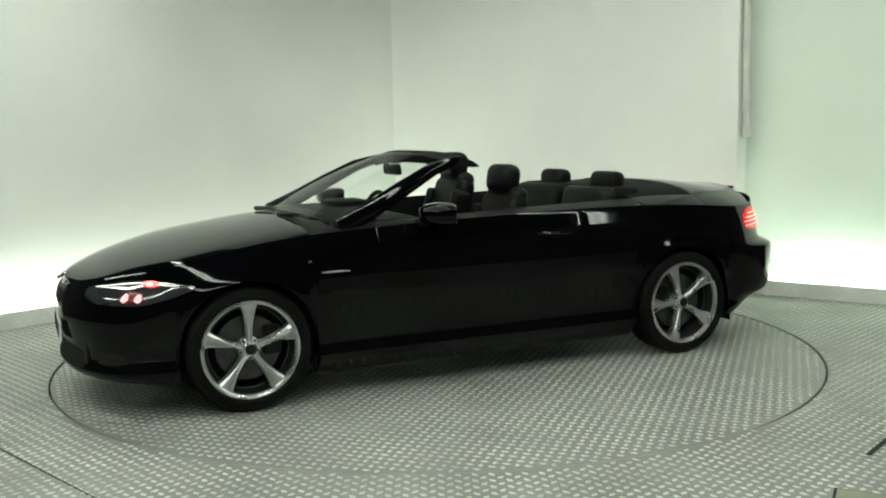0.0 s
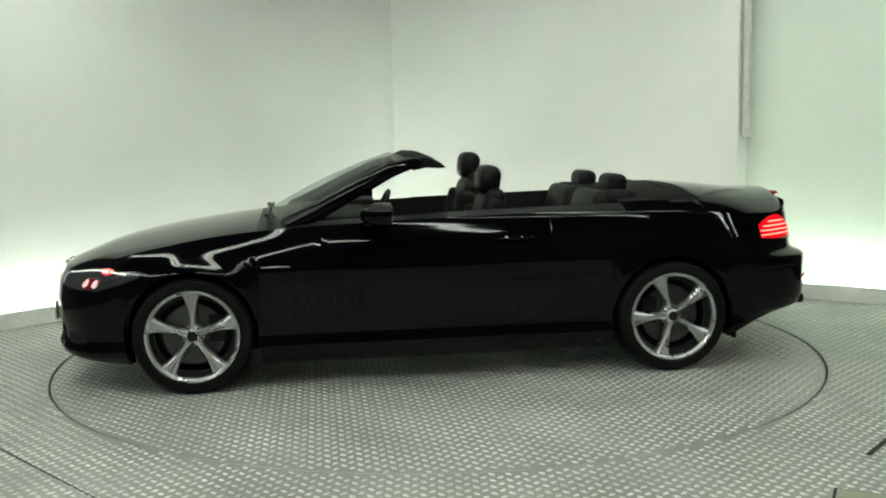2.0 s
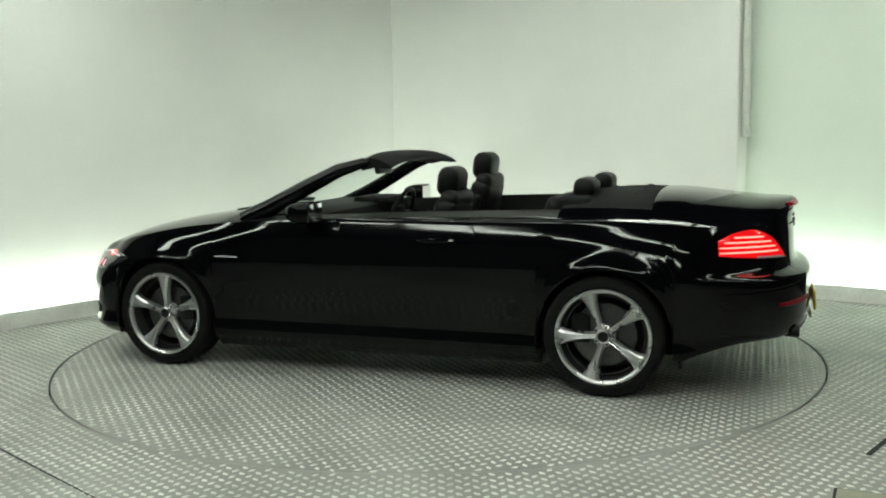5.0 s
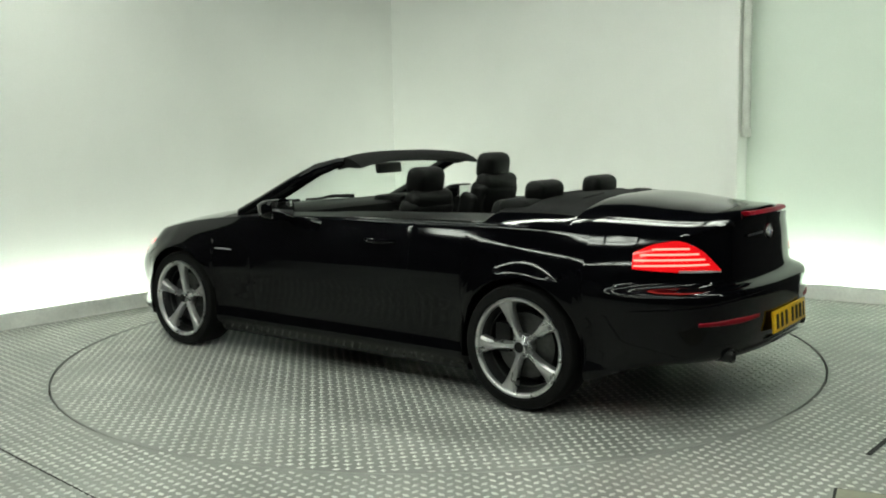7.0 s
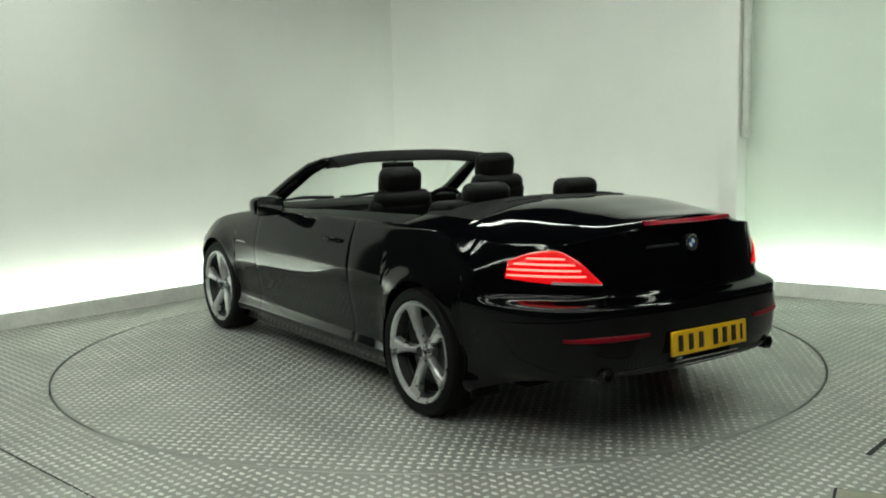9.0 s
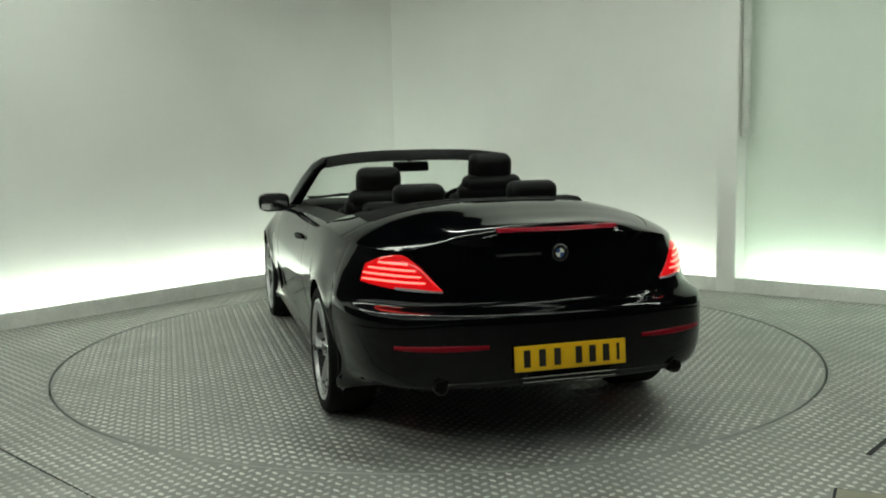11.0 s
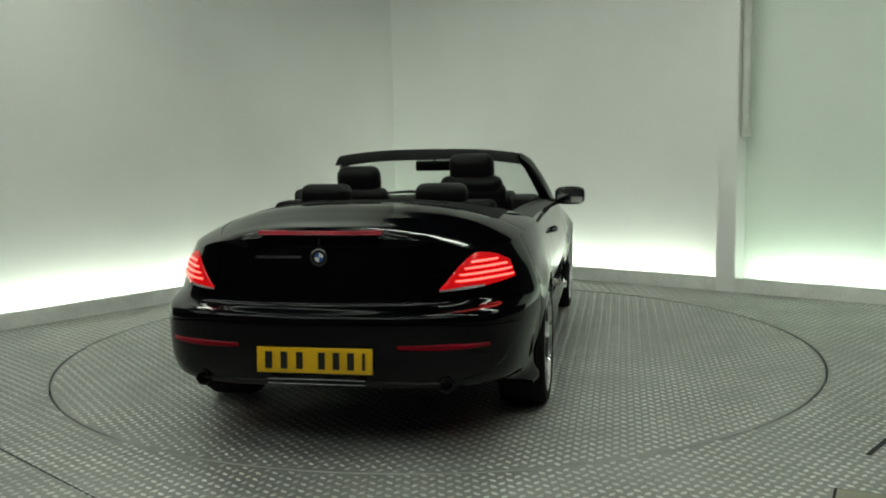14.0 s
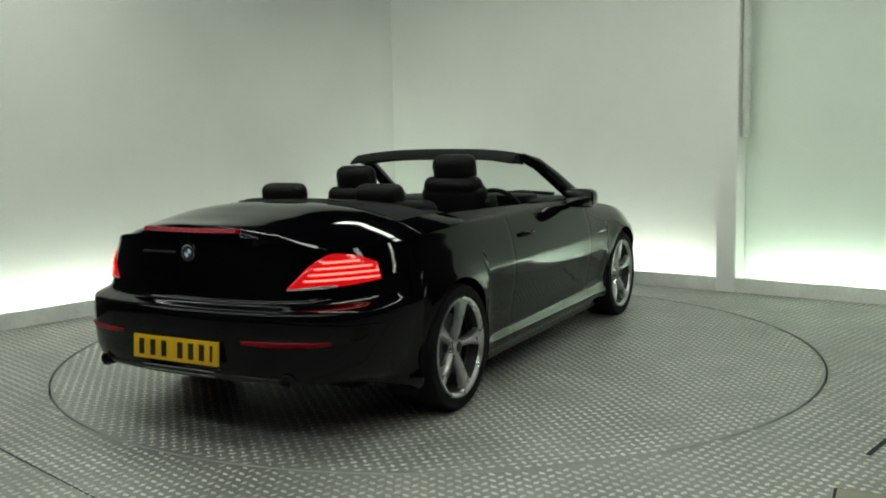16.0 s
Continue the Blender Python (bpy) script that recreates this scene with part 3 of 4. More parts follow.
for sg in (1, -1):
    bm = bmesh.new()
    rows = []
    for k in range(9):
        y = 0.19 + 0.23 * k / 8
        half = 0.022 * math.sin(math.pi * (k + 0.6) / 9.2)
        z = lid_z(-1.50, y, 0.83)
        rows.append([(-1.50 - half, sg * y, z + 0.001), (-1.50 - half * 0.6, sg * y, z + 0.007), (-1.50 + half * 0.6, sg * y, z + 0.007), (-1.50 + half, sg * y, z + 0.001)])
    grid(bm, rows, True, True)
    bmesh.ops.recalc_face_normals(bm, faces=bm.faces)
    part("hinge_cover", bm, M_DARK, car, "slim matt black hinge cover")

# cabin shell
for sg in (1, -1):
    lid("door_cap", s_at_x(0.80), s_at_x(-1.12), 0.86, car, M_TRIM, "black ledge along the open cabin", m=5, signs=(sg,))
cab = [i for i in range(len(COLS)) if -1.13 <= COLX[i] <= 0.81]
for sign in (1, -1):
    bm = bmesh.new()
    rows = []
    for i in cab:
        e = SKIN[i][ROWS]
        y = e.y * 0.86
        rows.append([(e.x, y * sign, lid_z(e.x, y, e.y) + 0.002), (e.x, (y - 0.01) * sign, 0.85), (e.x, (y - 0.05) * sign, 0.70), (e.x, (y - 0.06) * sign, 0.40)])
    grid(bm, rows)
    part("cabin_lining", bm, M_LEATHER, car, "black door lining")
part("cabin_floor", boxes((-0.2, 0, 0.39, 2.0, 1.45, 0.04)), M_CLOTH, car)
part("cabin_rear_wall", boxes((-1.13, 0, 0.70, 0.06, 1.45, 0.58, 0.02)), M_CLOTH, car)
dash = part("dashboard", boxes((0.62, 0, 0.885, 0.56, 1.40, 0.16, 0.06), (0.58, 0, 0.66, 0.30, 1.40, 0.36, 0.04), (0.42, -0.37, 0.965, 0.26, 0.36, 0.07, 0.03), (0.1, 0, 0.55, 0.9, 0.24, 0.22, 0.04)), M_LEATHER, car, "black dashboard")
wheel = part("steering_wheel", boxes((0.27, -0.37, 0.86, 0.05, 0.15, 0.13, 0.02)), M_LEATHER, car, "black leather steering wheel")
tilt = pose(0.26, -0.37, 0.87, 0, -24, 0)
bm = bmesh.new()
ringp = []
for k in range(33):
    a = 2 * math.pi * k / 32
    ringp.append(tilt @ Vector((0, 0.185 * math.cos(a), 0.185 * math.sin(a))))
rows = []
for k, p in enumerate(ringp[:-1]):
    a = 2 * math.pi * k / 32
    o = tilt.to_3x3() @ Vector((0, math.cos(a), math.sin(a)))
    u = tilt.to_3x3() @ Vector((1, 0, 0))
    rows.append([p + (o * math.cos(b) + u * math.sin(b)) * 0.015 for b in [2 * math.pi * j / 8 for j in range(8)]])
grid(bm, rows + [rows[0]], True)
part("rim", bm, M_LEATHER, wheel)
bm = bmesh.new()
for a in (0, 180, 270):
    tube(bm, [tilt @ Vector((0, 0.05 * math.cos(radians(a)), 0.05 * math.sin(radians(a)))), tilt @ Vector((0, 0.18 * math.cos(radians(a)), 0.18 * math.sin(radians(a))))], 0.016, 8)
part("spoke", bm, M_TRIM, wheel)


def cushion(bm, c, size, rx=0.0, ry=0.0, bevel=0.04):
    tmp = bmesh.new()
    bmesh.ops.create_cube(tmp, size=1)
    for v in tmp.verts:
        v.co = Vector((v.co.x * size[0], v.co.y * size[1], v.co.z * size[2]))
    bmesh.ops.bevel(tmp, geom=tmp.edges[:], offset=bevel, segments=4, profile=0.5, affect="EDGES")
    m = pose(*c, rx, ry, 0)
    for v in tmp.verts:
        v.co = m @ v.co
    me = bpy.data.meshes.new("tmp")
    tmp.to_mesh(me)
    tmp.free()
    bm.from_mesh(me)
    bpy.data.meshes.remove(me)


def front_seat(y, rise):
    bm = bmesh.new()
    cushion(bm, (-0.08, y, 0.55 + rise * 0.5), (0.52, 0.48, 0.16), 0, -6, 0.06)
    seat = part("front_seat", bm, M_LEATHER, car, "black leather front seat")
    bm = bmesh.new()
    cushion(bm, (-0.34, y, 0.80 + rise), (0.14, 0.44, 0.52), 0, -14, 0.06)
    for e in (-0.21, 0.21):
        cushion(bm, (-0.29, y + e, 0.76 + rise), (0.14, 0.08, 0.44), 0, -14, 0.035)
    cushion(bm, (-0.40, y, 1.02 + rise), (0.12, 0.40, 0.16), 0, -14, 0.055)
    part("backrest", bm, M_LEATHER, seat)
    bm = bmesh.new()
    cushion(bm, (-0.380, y, 1.145 + rise), (0.135, 0.285, 0.185), 0, -8, 0.06)
    part("headrest", bm, M_LEATHER, seat)
    for e in (-0.07, 0.07):
        bm = bmesh.new()
        tube(bm, [(-0.40, y + e, 1.0 + rise), (-0.385, y + e, 1.1 + rise)], 0.007, 8)
        part("headrest_post", bm, M_CHROME, seat)


front_seat(0.37, -0.01)
front_seat(-0.37, 0.06)
bm = bmesh.new()
cushion(bm, (-0.82, 0, 0.56), (0.42, 1.2, 0.16), 0, -6, 0.06)
rear_seat = part("rear_seat", bm, M_LEATHER, car, "black leather rear bench")
for y in (0.33, -0.33):
    bm = bmesh.new()
    cushion(bm, (-1.03, y, 0.83), (0.14, 0.56, 0.46), 0, -14, 0.06)
    part("backrest", bm, M_LEATHER, rear_seat)
    bm = bmesh.new()
    cushion(bm, (-1.20, y, 1.090), (0.125, 0.29, 0.13), 0, -6, 0.05)
    part("headrest", bm, M_LEATHER, rear_seat)
bm = bmesh.new()
cushion(bm, (-1.17, 0, 1.015), (0.20, 1.25, 0.09), 0, 0, 0.04)
part("hood_well_lip", bm, M_CLOTH, car, "padded black edge of the folded roof cover")

# windscreen
PIL = ((0.86, 0.755, 0.915), (0.66, 0.735, 1.005), (0.45, 0.700, 1.115), (0.25, 0.660, 1.215), (0.10, 0.622, 1.260), (0.06, 0.612, 1.266))
for right in (1, -1):
    bm = bmesh.new()
    tube(bm, [(x, y * right, z) for x, y, z in PIL], [0.058, 0.056, 0.052, 0.044, 0.032, 0.020], 12, (0.85, 0.95))
    part("windscreen_pillar", bm, M_PAINT, car)


def header(x, y):
    return 1.318 - 0.036 * (abs(y) / 0.62) ** 3 - 0.62 * max(0.0, 0.06 - x) ** 1.35 - 0.25 * max(0.0, x - 0.06)


bm = bmesh.new()
rows = []
for k in range(25):
    y = -0.62 + 1.24 * k / 24
    bow = 0.03 * (1 - (y / 0.62) ** 2)
    sec = []
    for x, up in ((0.14, 0.0), (0.08, 0.010), (0.02, 0.010), (-0.04, 0.006), (-0.078, -0.004), (-0.083, -0.012), (-0.045, -0.030), (0.03, -0.048), (0.11, -0.058)):
        sec.append((x + bow, y, header(x, y) + up))
    rows.append(sec)
grid(bm, rows, True, True)
bmesh.ops.recalc_face_normals(bm, faces=bm.faces)
part("windscreen_header", bm, M_CLOTH, car, "black top rail of the windscreen", 50)
bm = bmesh.new()
rows = []
for j in range(13):
    t = j / 12
    r = []
    for k in range(21):
        q = -1 + 2 * k / 20
        yb = np.interp(t, [0, 0.25, 0.5, 0.75, 1], [0.735, 0.715, 0.685, 0.645, 0.605])
        xb = 0.84 - 0.73 * t
        zb = 0.925 + 0.355 * t + 0.03 * math.sin(math.pi * t)
        bow = (0.16 - 0.07 * t) * (1 - q * q)
        r.append((xb + bow, yb * q, zb + 0.035 * (1 - q * q)))
    rows.append(r)
grid(bm, rows)
screen = part("windscreen", bm, M_GLASS, car, "clear windscreen glass")
screen.visible_shadow = False
bm = bmesh.new()
cushion(bm, (0.23, 0, 1.205), (0.035, 0.255, 0.072), 0, 8, 0.017)
tube(bm, [(0.24, 0, 1.21), (0.29, 0, 1.265)], 0.012, 8)
part("rear_view_mirror", bm, M_TRIM, car, "black interior mirror")
for y0, y1 in ((0.10, 0.62), (-0.48, 0.05)):
    bm = bmesh.new()
    tube(bm, [(1.01, y0, 0.962), (0.985, (y0 + y1) / 2, 0.980), (0.93, y1, 0.962)], [0.016, 0.011, 0.007], 8)
    box(bm, 0.975, (y0 + y1) / 2 + 0.02, 0.972, 0.014, abs(y1 - y0) * 0.95, 0.012)
    part("wiper", bm, M_TRIM, car, "black wiper arm and blade")

# door mirrors, handles, repeaters
for sg in (1, -1):
    bm = bmesh.new()
    rows = []
    for x, sc in ((0.275, 0.96), (0.30, 1.0), (0.34, 0.98), (0.39, 0.86), (0.43, 0.62), (0.445, 0.30)):
        r = []
        for k in range(20):
            a = 2 * math.pi * k / 20
            ca, sa = math.cos(a), math.sin(a)
            r.append((x, sg * (0.950 + 0.105 * sc * math.copysign(abs(ca) ** 0.55, ca)), 0.985 + 0.064 * sc * math.copysign(abs(sa) ** 0.6, sa)))
        rows.append(r)
    grid(bm, rows, True, True)
    bmesh.ops.recalc_face_normals(bm, faces=bm.faces)
    mir = part("door_mirror", bm, M_PAINT, car)
    part("mirror_glass", boxes((0.272, sg * 0.950, 0.985, 0.006, 0.175, 0.100, 0.002)), M_CHROME, mir, "silvered mirror glass")
    bm = bmesh.new()
    tube(bm, [(0.40, sg * 0.80, 0.925), (0.38, sg * 0.86, 0.94), (0.35, sg * 0.92, 0.955)], [0.030, 0.024, 0.024], 10)
    part("mirror_stem", bm, M_TRIM, mir)
    s0, s1 = s_at_x(-0.33), s_at_x(-0.55)
    bm = bmesh.new()
    pts = [skin(s0 + (s1 - s0) * k / 8, 0.826, 0.006 + 0.022 * math.sin(math.pi * k / 8)) for k in range(9)]
    tube(bm, [(p.x, p.y * sg, p.z) for p in pts], [0.010, 0.013, 0.014, 0.014, 0.014, 0.014, 0.014, 0.013, 0.010], 8)
    part("door_handle", bm, M_PAINT, car)
    patch("side_repeater", ((s_at_x(1.00), 0.700, 0.706), (s_at_x(0.93), 0.698, 0.709), (s_at_x(0.84), 0.699, 0.705)), car, M_CLEAR, 0.004, sg < 0)

# rear lamps
SA, SB, SB2, SC, SD = s_at_x(-1.99), s_at_x(-2.10), s_at_x(-2.22), s_at_y_rear(0.68), s_at_y_rear(0.555)
TAIL = ((SA, 0.764, 0.842), (SB, 0.754, 0.880), (SB2, 0.746, 0.892), (SC, 0.740, 0.852), (SD, 0.736, 0.748))
for right in (False, True):
    lamp = patch("tail_lamp", TAIL, car, M_REDLENS, 0.008, right, label="lit red tail lamp with bright bars")
    for k in range(5):
        z = 0.779 + 0.0255 * k
        ss = [SA + (SD - SA) * i / 80 for i in range(81)]
        ok = [s for s in ss if hermite(s, [(t[0], t[2]) for t in TAIL]) > z + 0.016 and hermite(s, [(t[0], t[1]) for t in TAIL]) < z - 0.012]
        if len(ok) > 4:
            a, b = ok[1], ok[-2]
            patch("light_bar", ((a, z - 0.0045, z + 0.0045), ((a + b) / 2, z - 0.0055, z + 0.0055), (b, z - 0.0045, z + 0.0045)), lamp, M_REDBAR, 0.012, right, deep=0.001, n=12)
    patch("reversing_lens", ((SB2, 0.744, 0.756), ((SB2 + SD) / 2, 0.740, 0.755), (SD, 0.736, 0.745)), lamp, M_CLEAR, 0.012, right, deep=0.001, label="clear strip along the lamp's lower edge")
    patch("rear_reflector", ((s_at_y_rear(0.74), 0.500, 0.517), (s_at_y_rear(0.56), 0.497, 0.524), (s_at_y_rear(0.36), 0.505, 0.523)), car, M_REFLECTOR, 0.006, right, label="dark red reflector strip")
bm = bmesh.new()
rows = []
for k in range(17):
    y = -0.28 + 0.56 * k / 16
    x = -2.360 + 0.05 * (y / 0.28) ** 2 * 0.5
    rows.append([(x + 0.03, y, 0.984), (x + 0.03, y, 1.010), (x - 0.006, y, 1.010), (x - 0.018, y, 0.994)])
grid(bm, rows, True, True)
bmesh.ops.recalc_face_normals(bm, faces=bm.faces)
part("high_brake_lamp", bm, M_BRAKE3, car, "dark red brake lamp strip in the boot lip")


def roundel(c, n, r, name):
    bm = bmesh.new()
    q = Vector(n).to_track_quat("Y", "Z").to_matrix().to_4x4()
    lathe(bm, [(r * 0.78, 0.004), (r * 0.80, 0.008), (r * 0.95, 0.009), (r, 0.004), (r, -0.006)], 32)
    for v in bm.verts:
        v.co = Matrix.Translation(c) @ q @ v.co
    ob = part(name, bm, M_CHROME, car, "round badge with a silver rim")
    for a, m in ((0, M_BLUE), (90, M_WHITEPLATE), (180, M_BLUE), (270, M_WHITEPLATE)):
        bm = bmesh.new()
        vs = [bm.verts.new((0, 0.005, 0))]
        vs += [bm.verts.new((r * 0.5 * math.cos(radians(a + t)), 0.005, r * 0.5 * math.sin(radians(a + t)))) for t in range(0, 91, 15)]
        bm.faces.new(vs)
        for v in bm.verts:
            v.co = Matrix.Translation(c) @ q @ v.co
        part("badge_field", bm, m, ob)
    bm = bmesh.new()
    bmesh.ops.create_circle(bm, cap_ends=True, segments=32, radius=r * 0.8, matrix=Matrix.Rotation(radians(90), 4, "X"))
    for v in bm.verts:
        v.co = Matrix.Translation(c) @ q @ (v.co + Vector((0, 0.003, 0)))
    part("badge_disc", bm, M_TRIM, ob)


roundel((-2.352, 0, 0.893), (-1, 0, 0.06), 0.041, "rear_badge")
# model lettering as a plain bar
part("boot_script", boxes((-2.349, 0.19, 0.893, 0.006, 0.21, 0.010, 0.002)), M_DISC, car, "small silver script strip")


def number_plate(x, z, tilt, mat, name, label, sign):
    m = pose(x, 0, z, 0, tilt, 0)
    bm = boxes((0, 0, 0, 0.012, 0.52, 0.111, 0.004))
    for v in bm.verts:
        v.co = m @ v.co
    ob = part(name, bm, mat, car, label)
    k = 0
    for y in (-0.205, -0.135, -0.065, 0.035, 0.10, 0.165, 0.222):
        w = 0.030 if k < 6 else 0.013
        bm = boxes((sign * 0.0075, sign * y, 0, 0.004, w, 0.074, 0.001))
        for v in bm.verts:
            v.co = m @ v.co
        part("plate_bar", bm, M_INK, ob)
        k += 1


number_plate(-2.468, 0.459, 4, M_YELLOW, "rear_number_plate", "yellow rear number plate with dark bars", -1)
number_plate(2.277, 0.40, -2, M_WHITEPLATE, "front_number_plate", "white front number plate with dark bars", 1)

# rear lower trim and exhausts
patch_rows = ((s_at_y_rear(0.60), 0.325, 0.350), (s_at_y_rear(0.30), 0.325, 0.360), (TOTAL - 0.001, 0.325, 0.365))
for right in (False, True):
    patch("rear_diffuser", patch_rows, car, M_TRIM, 0.008, right, label="black lower bumper insert")
for sg in (1, -1):
    bm = bmesh.new()
    rows = []
    for x, r in ((-2.15, 0.030), (-2.375, 0.033), (-2.383, 0.031), (-2.378, 0.027), (-2.25, 0.025)):
        rows.append([(x, sg * 0.56 + r * math.cos(2 * math.pi * k / 20), 0.340 + r * math.sin(2 * math.pi * k / 20)) for k in range(20)])
    grid(bm, rows, True)
    bmesh.ops.recalc_face_normals(bm, faces=bm.faces)
    part("exhaust_tip", bm, M_TRIM, car, "round dark exhaust tip")
    bm = boxes((-1.79, sg * 0.80, 0.27, 0.012, 0.17, 0.20, 0.004))
    part("mud_flap", bm, M_RUBBER, car, "black rubber mud flap")

# two thin chrome strips draw the bright double line below the plate
for z in (0.352, 0.372):
    part("bumper_strip", boxes((-2.452, 0, z, 0.012, 0.44, 0.005, 0.001)), M_CHROME, car, "thin bright strip in the lower bumper")

# nose
for right in (False, True):
    sf = s_at_y_front
    head_rows = ((sf(0.50), 0.625, 0.665), (sf(0.62), 0.590, 0.690), (s_at_x(1.95), 0.588, 0.708), (s_at_x(1.80), 0.620, 0.702), (s_at_x(1.66), 0.668, 0.684))
    hl = patch("headlamp", head_rows, car, M_LENS, 0.006, right, label="dark glossy headlamp with lit bars", n=18)
    patch("light_bar", ((sf(0.55), 0.668, 0.675), (s_at_x(1.95), 0.690, 0.700), (s_at_x(1.72), 0.681, 0.686)), hl, M_HEADGLOW, 0.010, right, deep=0.001, label="glowing white bar")
    # the red patch draws the halo of light round the side lamp's core
    patch("indicator_halo", ((s_at_x(1.935), 0.684, 0.704), (s_at_x(1.89), 0.676, 0.707), (s_at_x(1.845), 0.684, 0.702)), hl, M_INDICATOR, 0.013, right, deep=0.001, n=6, label="red halo of the side lamp, drawn as a glowing patch")
    patch("indicator_core", ((s_at_x(1.915), 0.690, 0.700), (s_at_x(1.895), 0.687, 0.702), (s_at_x(1.872), 0.690, 0.699)), hl, M_CORE, 0.016, right, deep=0.001, n=6, label="white-hot bulb of the side lamp")
    # red fringe of the lamps' glow, drawn as a dim glowing patch behind them
    patch("lamp_fringe", ((s_at_x(2.045), 0.612, 0.630), (s_at_x(1.98), 0.594, 0.664), (s_at_x(1.90), 0.612, 0.650)), hl, M_FRINGE, 0.008, right, deep=0.001, n=8, label="red fringe of the lamp glow, drawn as a patch")
    for a, b in ((2.03, 1.985), (1.965, 1.915)):
        patch("lamp_reflector", ((s_at_x(a), 0.614, 0.622), (s_at_x((a + b) / 2), 0.600, 0.655), (s_at_x(b), 0.618, 0.640)), hl, M_LAMPEYE, 0.010, right, deep=0.001, n=6, label="glowing lamp reflector")
    kid = patch("kidney_grille", ((sf(0.03), 0.535, 0.635), (sf(0.12), 0.520, 0.645), (sf(0.215), 0.545, 0.635)), car, M_DISC, 0.008, right, label="dark metal framed grille")
    patch("grille_slats", ((sf(0.042), 0.545, 0.627), (sf(0.12), 0.530, 0.636), (sf(0.203), 0.555, 0.626)), kid, M_DARK, 0.011, right, deep=0.001)
    patch("lower_intake", ((sf(0.0), 0.235, 0.345), (sf(0.35), 0.235, 0.345), (sf(0.50), 0.245, 0.325)), car, M_DARK, 0.004, right, label="black lower air intake")
    patch("fog_lamp", ((sf(0.60), 0.285, 0.335), (sf(0.665), 0.275, 0.345), (s_at_x(2.0), 0.290, 0.330)), car, M_DARK, 0.005, right, n=8)
roundel((2.238, 0, 0.678), (0.55, 0, 0.83), 0.034, "front_badge")

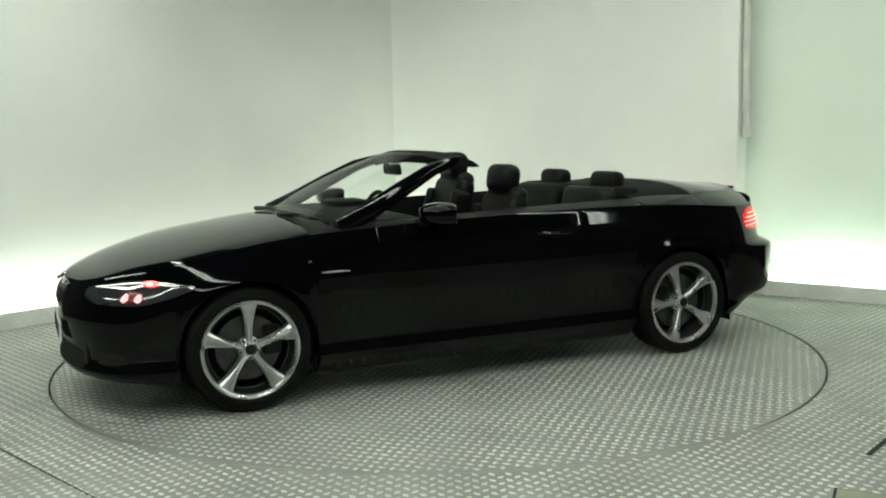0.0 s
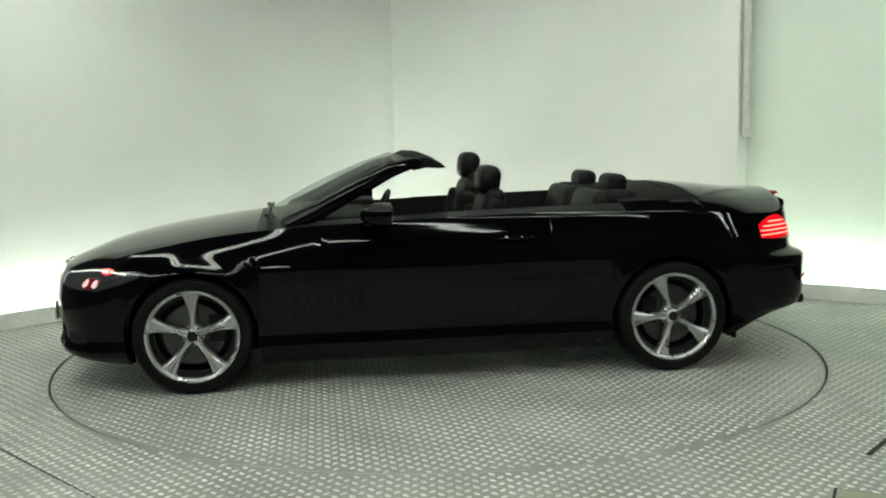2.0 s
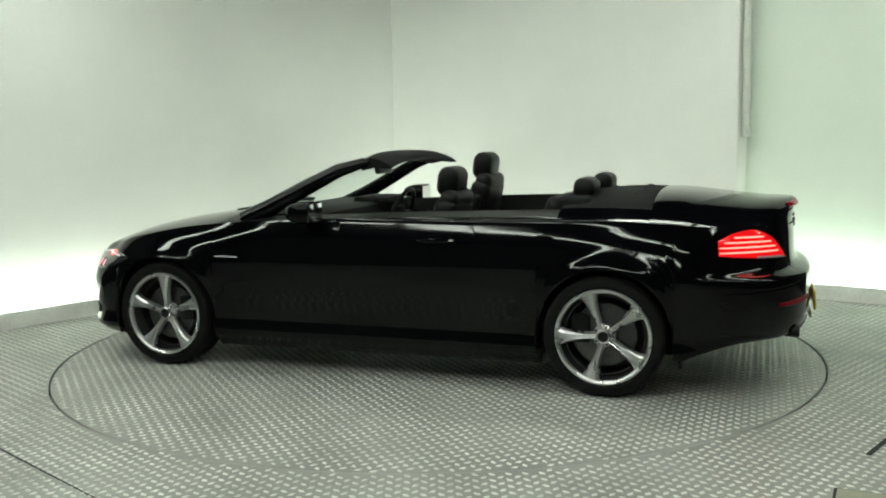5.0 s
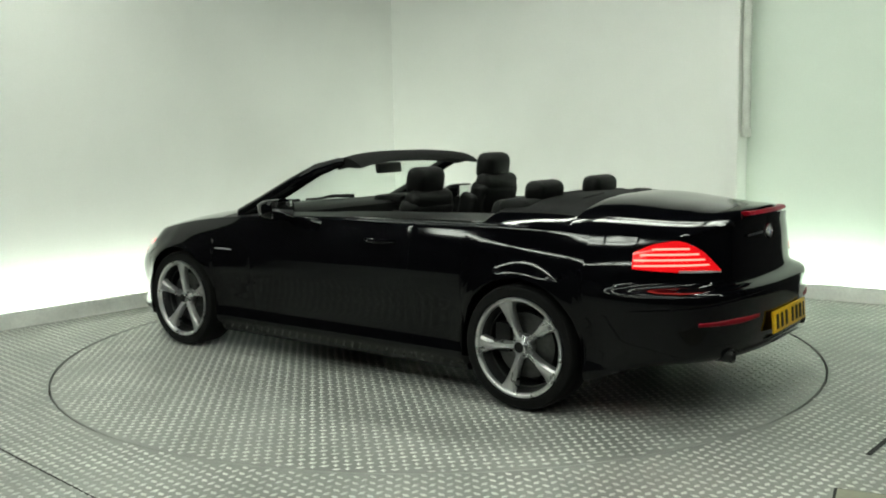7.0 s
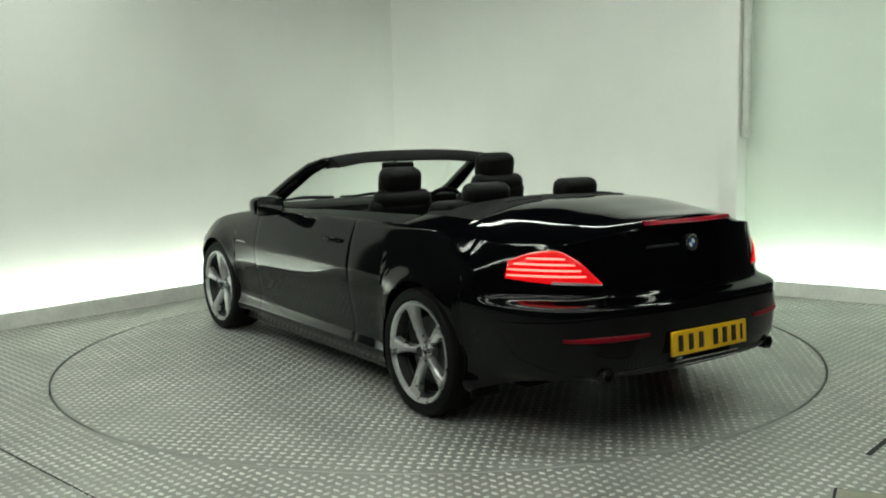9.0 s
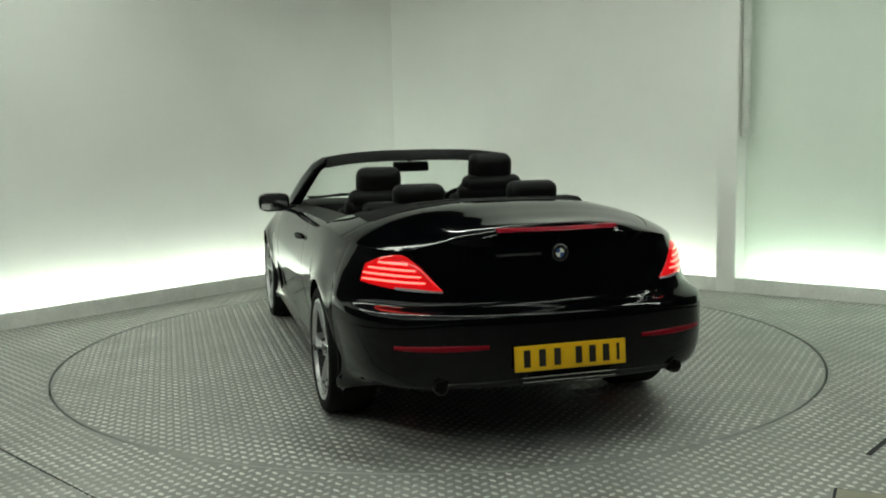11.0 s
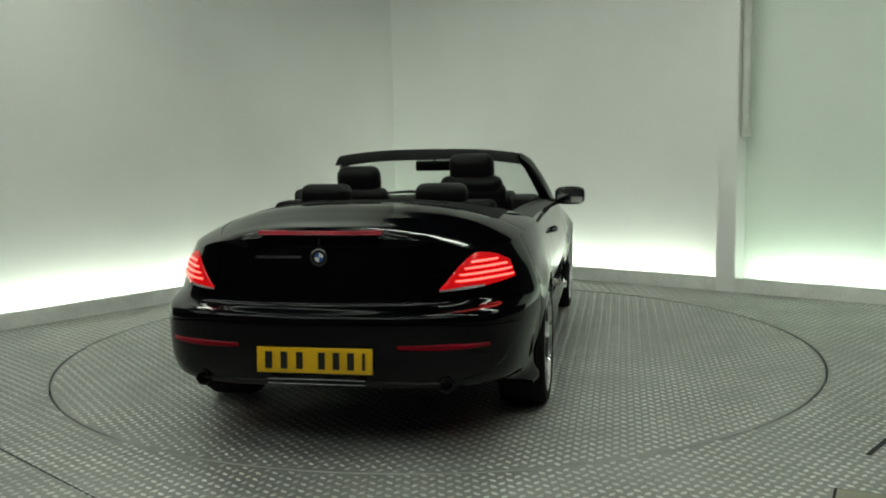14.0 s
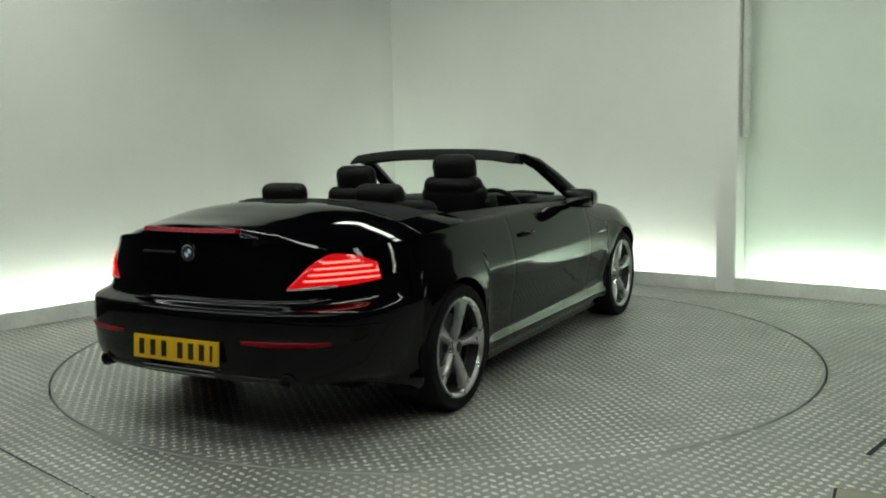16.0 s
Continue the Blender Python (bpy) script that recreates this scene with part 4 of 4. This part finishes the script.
# wheels
def wheel_at(x, y, sg, first_angle):
    m = pose(x, y, WHEEL_Z) @ (Matrix() if sg > 0 else Matrix.Rotation(math.pi, 4, "Z"))

    def put(name, bm, mat, parent, label=""):
        for v in bm.verts:
            v.co = m @ v.co
        bmesh.ops.recalc_face_normals(bm, faces=bm.faces)
        return part(name, bm, mat, parent, label)

    bm = bmesh.new()
    lathe(bm, [(0.222, -0.10), (0.256, -0.112), (0.290, -0.122), (0.316, -0.116), (0.3275, -0.095), (0.328, -0.05), (0.328, 0.05), (0.3275, 0.095), (0.316, 0.116), (0.300, 0.122), (0.272, 0.120), (0.258, 0.108), (0.256, 0.05)], 64)
    w = new("wheel")
    w.parent = car
    tagged(w, "five-spoke silver alloy wheel")
    put("tyre", bm, M_RUBBER, w, "black low-profile tyre")
    bm = bmesh.new()
    lathe(bm, [(0.256, 0.09), (0.262, 0.108), (0.260, 0.117), (0.250, 0.119), (0.241, 0.113), (0.236, 0.098)], 64)
    put("rim", bm, M_ALLOY, w)
    # barrel is the rim's alloy with the shade between the spokes in its colour
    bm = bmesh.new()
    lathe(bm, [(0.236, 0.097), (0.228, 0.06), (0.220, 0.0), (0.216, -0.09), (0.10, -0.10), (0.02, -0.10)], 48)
    put("barrel", bm, M_BARREL, w, "inner barrel of the wheel, shade put into its colour")
    bm = bmesh.new()
    lathe(bm, [(0.222, 0.040), (0.219, 0.046), (0.214, 0.046), (0.211, 0.038)], 48)
    put("inner_lip", bm, M_DISC, w, "dull steel lip inside the wheel")
    for k in range(5):
        a = radians(first_angle + 36 + 72 * k)
        bm = bmesh.new()
        lathe(bm, [(0.001, 0.080), (0.006, 0.080), (0.008, 0.076), (0.008, 0.062)], 8)
        for v in bm.verts:
            v.co += Vector((0.048 * math.cos(a), 0, 0.048 * math.sin(a)))
        put("wheel_bolt", bm, M_DISC, w)
    for k in range(5):
        a = radians(first_angle + 72 * k)
        ca, sa = math.cos(a), math.sin(a)
        rows = []
        for r, wd, yo in ((0.030, 0.021, 0.080), (0.075, 0.017, 0.092), (0.12, 0.019, 0.100), (0.17, 0.026, 0.106), (0.21, 0.035, 0.109), (0.242, 0.052, 0.110)):
            sec = [(-wd * 1.15, yo - 0.040), (-wd * 0.95, yo - 0.010), (-wd * 0.55, yo - 0.001), (-wd * 0.15, yo - 0.005), (wd * 0.15, yo - 0.005), (wd * 0.55, yo - 0.001), (wd * 0.95, yo - 0.010), (wd * 1.15, yo - 0.040)]
            rows.append([(r * ca - t * sa, o, r * sa + t * ca) for t, o in sec])
        bm = bmesh.new()
        grid(bm, rows, True, True)
        put("spoke", bm, M_ALLOY, w)
    bm = bmesh.new()
    lathe(bm, [(0.001, 0.102), (0.030, 0.101), (0.036, 0.096), (0.040, 0.080), (0.060, 0.070), (0.062, 0.03)], 24)
    put("hub", bm, M_ALLOY, w)
    bm = bmesh.new()
    lathe(bm, [(0.001, 0.106), (0.026, 0.105), (0.030, 0.100)], 24)
    put("centre_cap", bm, M_TRIM, w, "dark round centre cap")
    bm = bmesh.new()
    lathe(bm, [(0.06, 0.032), (0.172, 0.030), (0.174, 0.005), (0.06, 0.003)], 48)
    put("brake_disc", bm, M_DISC, w, "grey steel brake disc")
    bm = bmesh.new()
    box(bm, 0.13 if x < 0 else -0.13, 0.030, 0.03, 0.10, 0.05, 0.16, 0.02)
    put("caliper", bm, M_TRIM, w)
    # liner of the wheel well
    bm = bmesh.new()
    rows = []
    for k in range(25):
        a = math.pi * (-0.12 + 1.24 * k / 24)
        rows.append([(ARCH_R * 1.03 * math.cos(a), o, ARCH_R * 1.03 * math.sin(a)) for o in (0.095, -0.05, -0.30)] + [(0, -0.30, 0)])
    grid(bm, rows)
    for v in bm.verts:
        v.co = m @ v.co
    part("wheel_well", bm, M_DARK, car, "black wheel well liner")


for sg in (1, -1):
    wheel_at(1.39, sg * 0.775, sg, 90)
    wheel_at(-1.39, sg * 0.808, sg, -2 if sg > 0 else 33)


# ---------------- motion ----------------
TURN = ((0.0, 204.21), (1.0, 195.62), (2.0, 187.14), (3.0, 178.45), (4.0, 169.5), (6.5, 146.8), (7.5, 137.9), (8.5, 128.83),
        (9.0, 124.24), (11.5, 101.3), (12.5, 92.2), (13.5, 83.2), (14.5, 74.3), (15.5, 65.42), (16.0, 61.03))


def turn_at(t):
    for (a, x), (b, y) in zip(TURN, TURN[1:]):
        if t <= b:
            return x + (y - x) * (t - a) / (b - a)
    return TURN[-1][1]


def motions():
    times = [k for k, _ in TURN[:5]] + [5.25] + [k for k, _ in TURN[5:9]] + [10.25] + [k for k, _ in TURN[9:]]
    walk(car, [(t, pose(0, 0, 0, 0, 0, turn_at(t)) @ pose(0.1092, 0.0793, 0.002)) for t in times])
    walk(table, [(t, pose(0, 0, 0, 0, 0, turn_at(t) - 180)) for t in times])


motions()
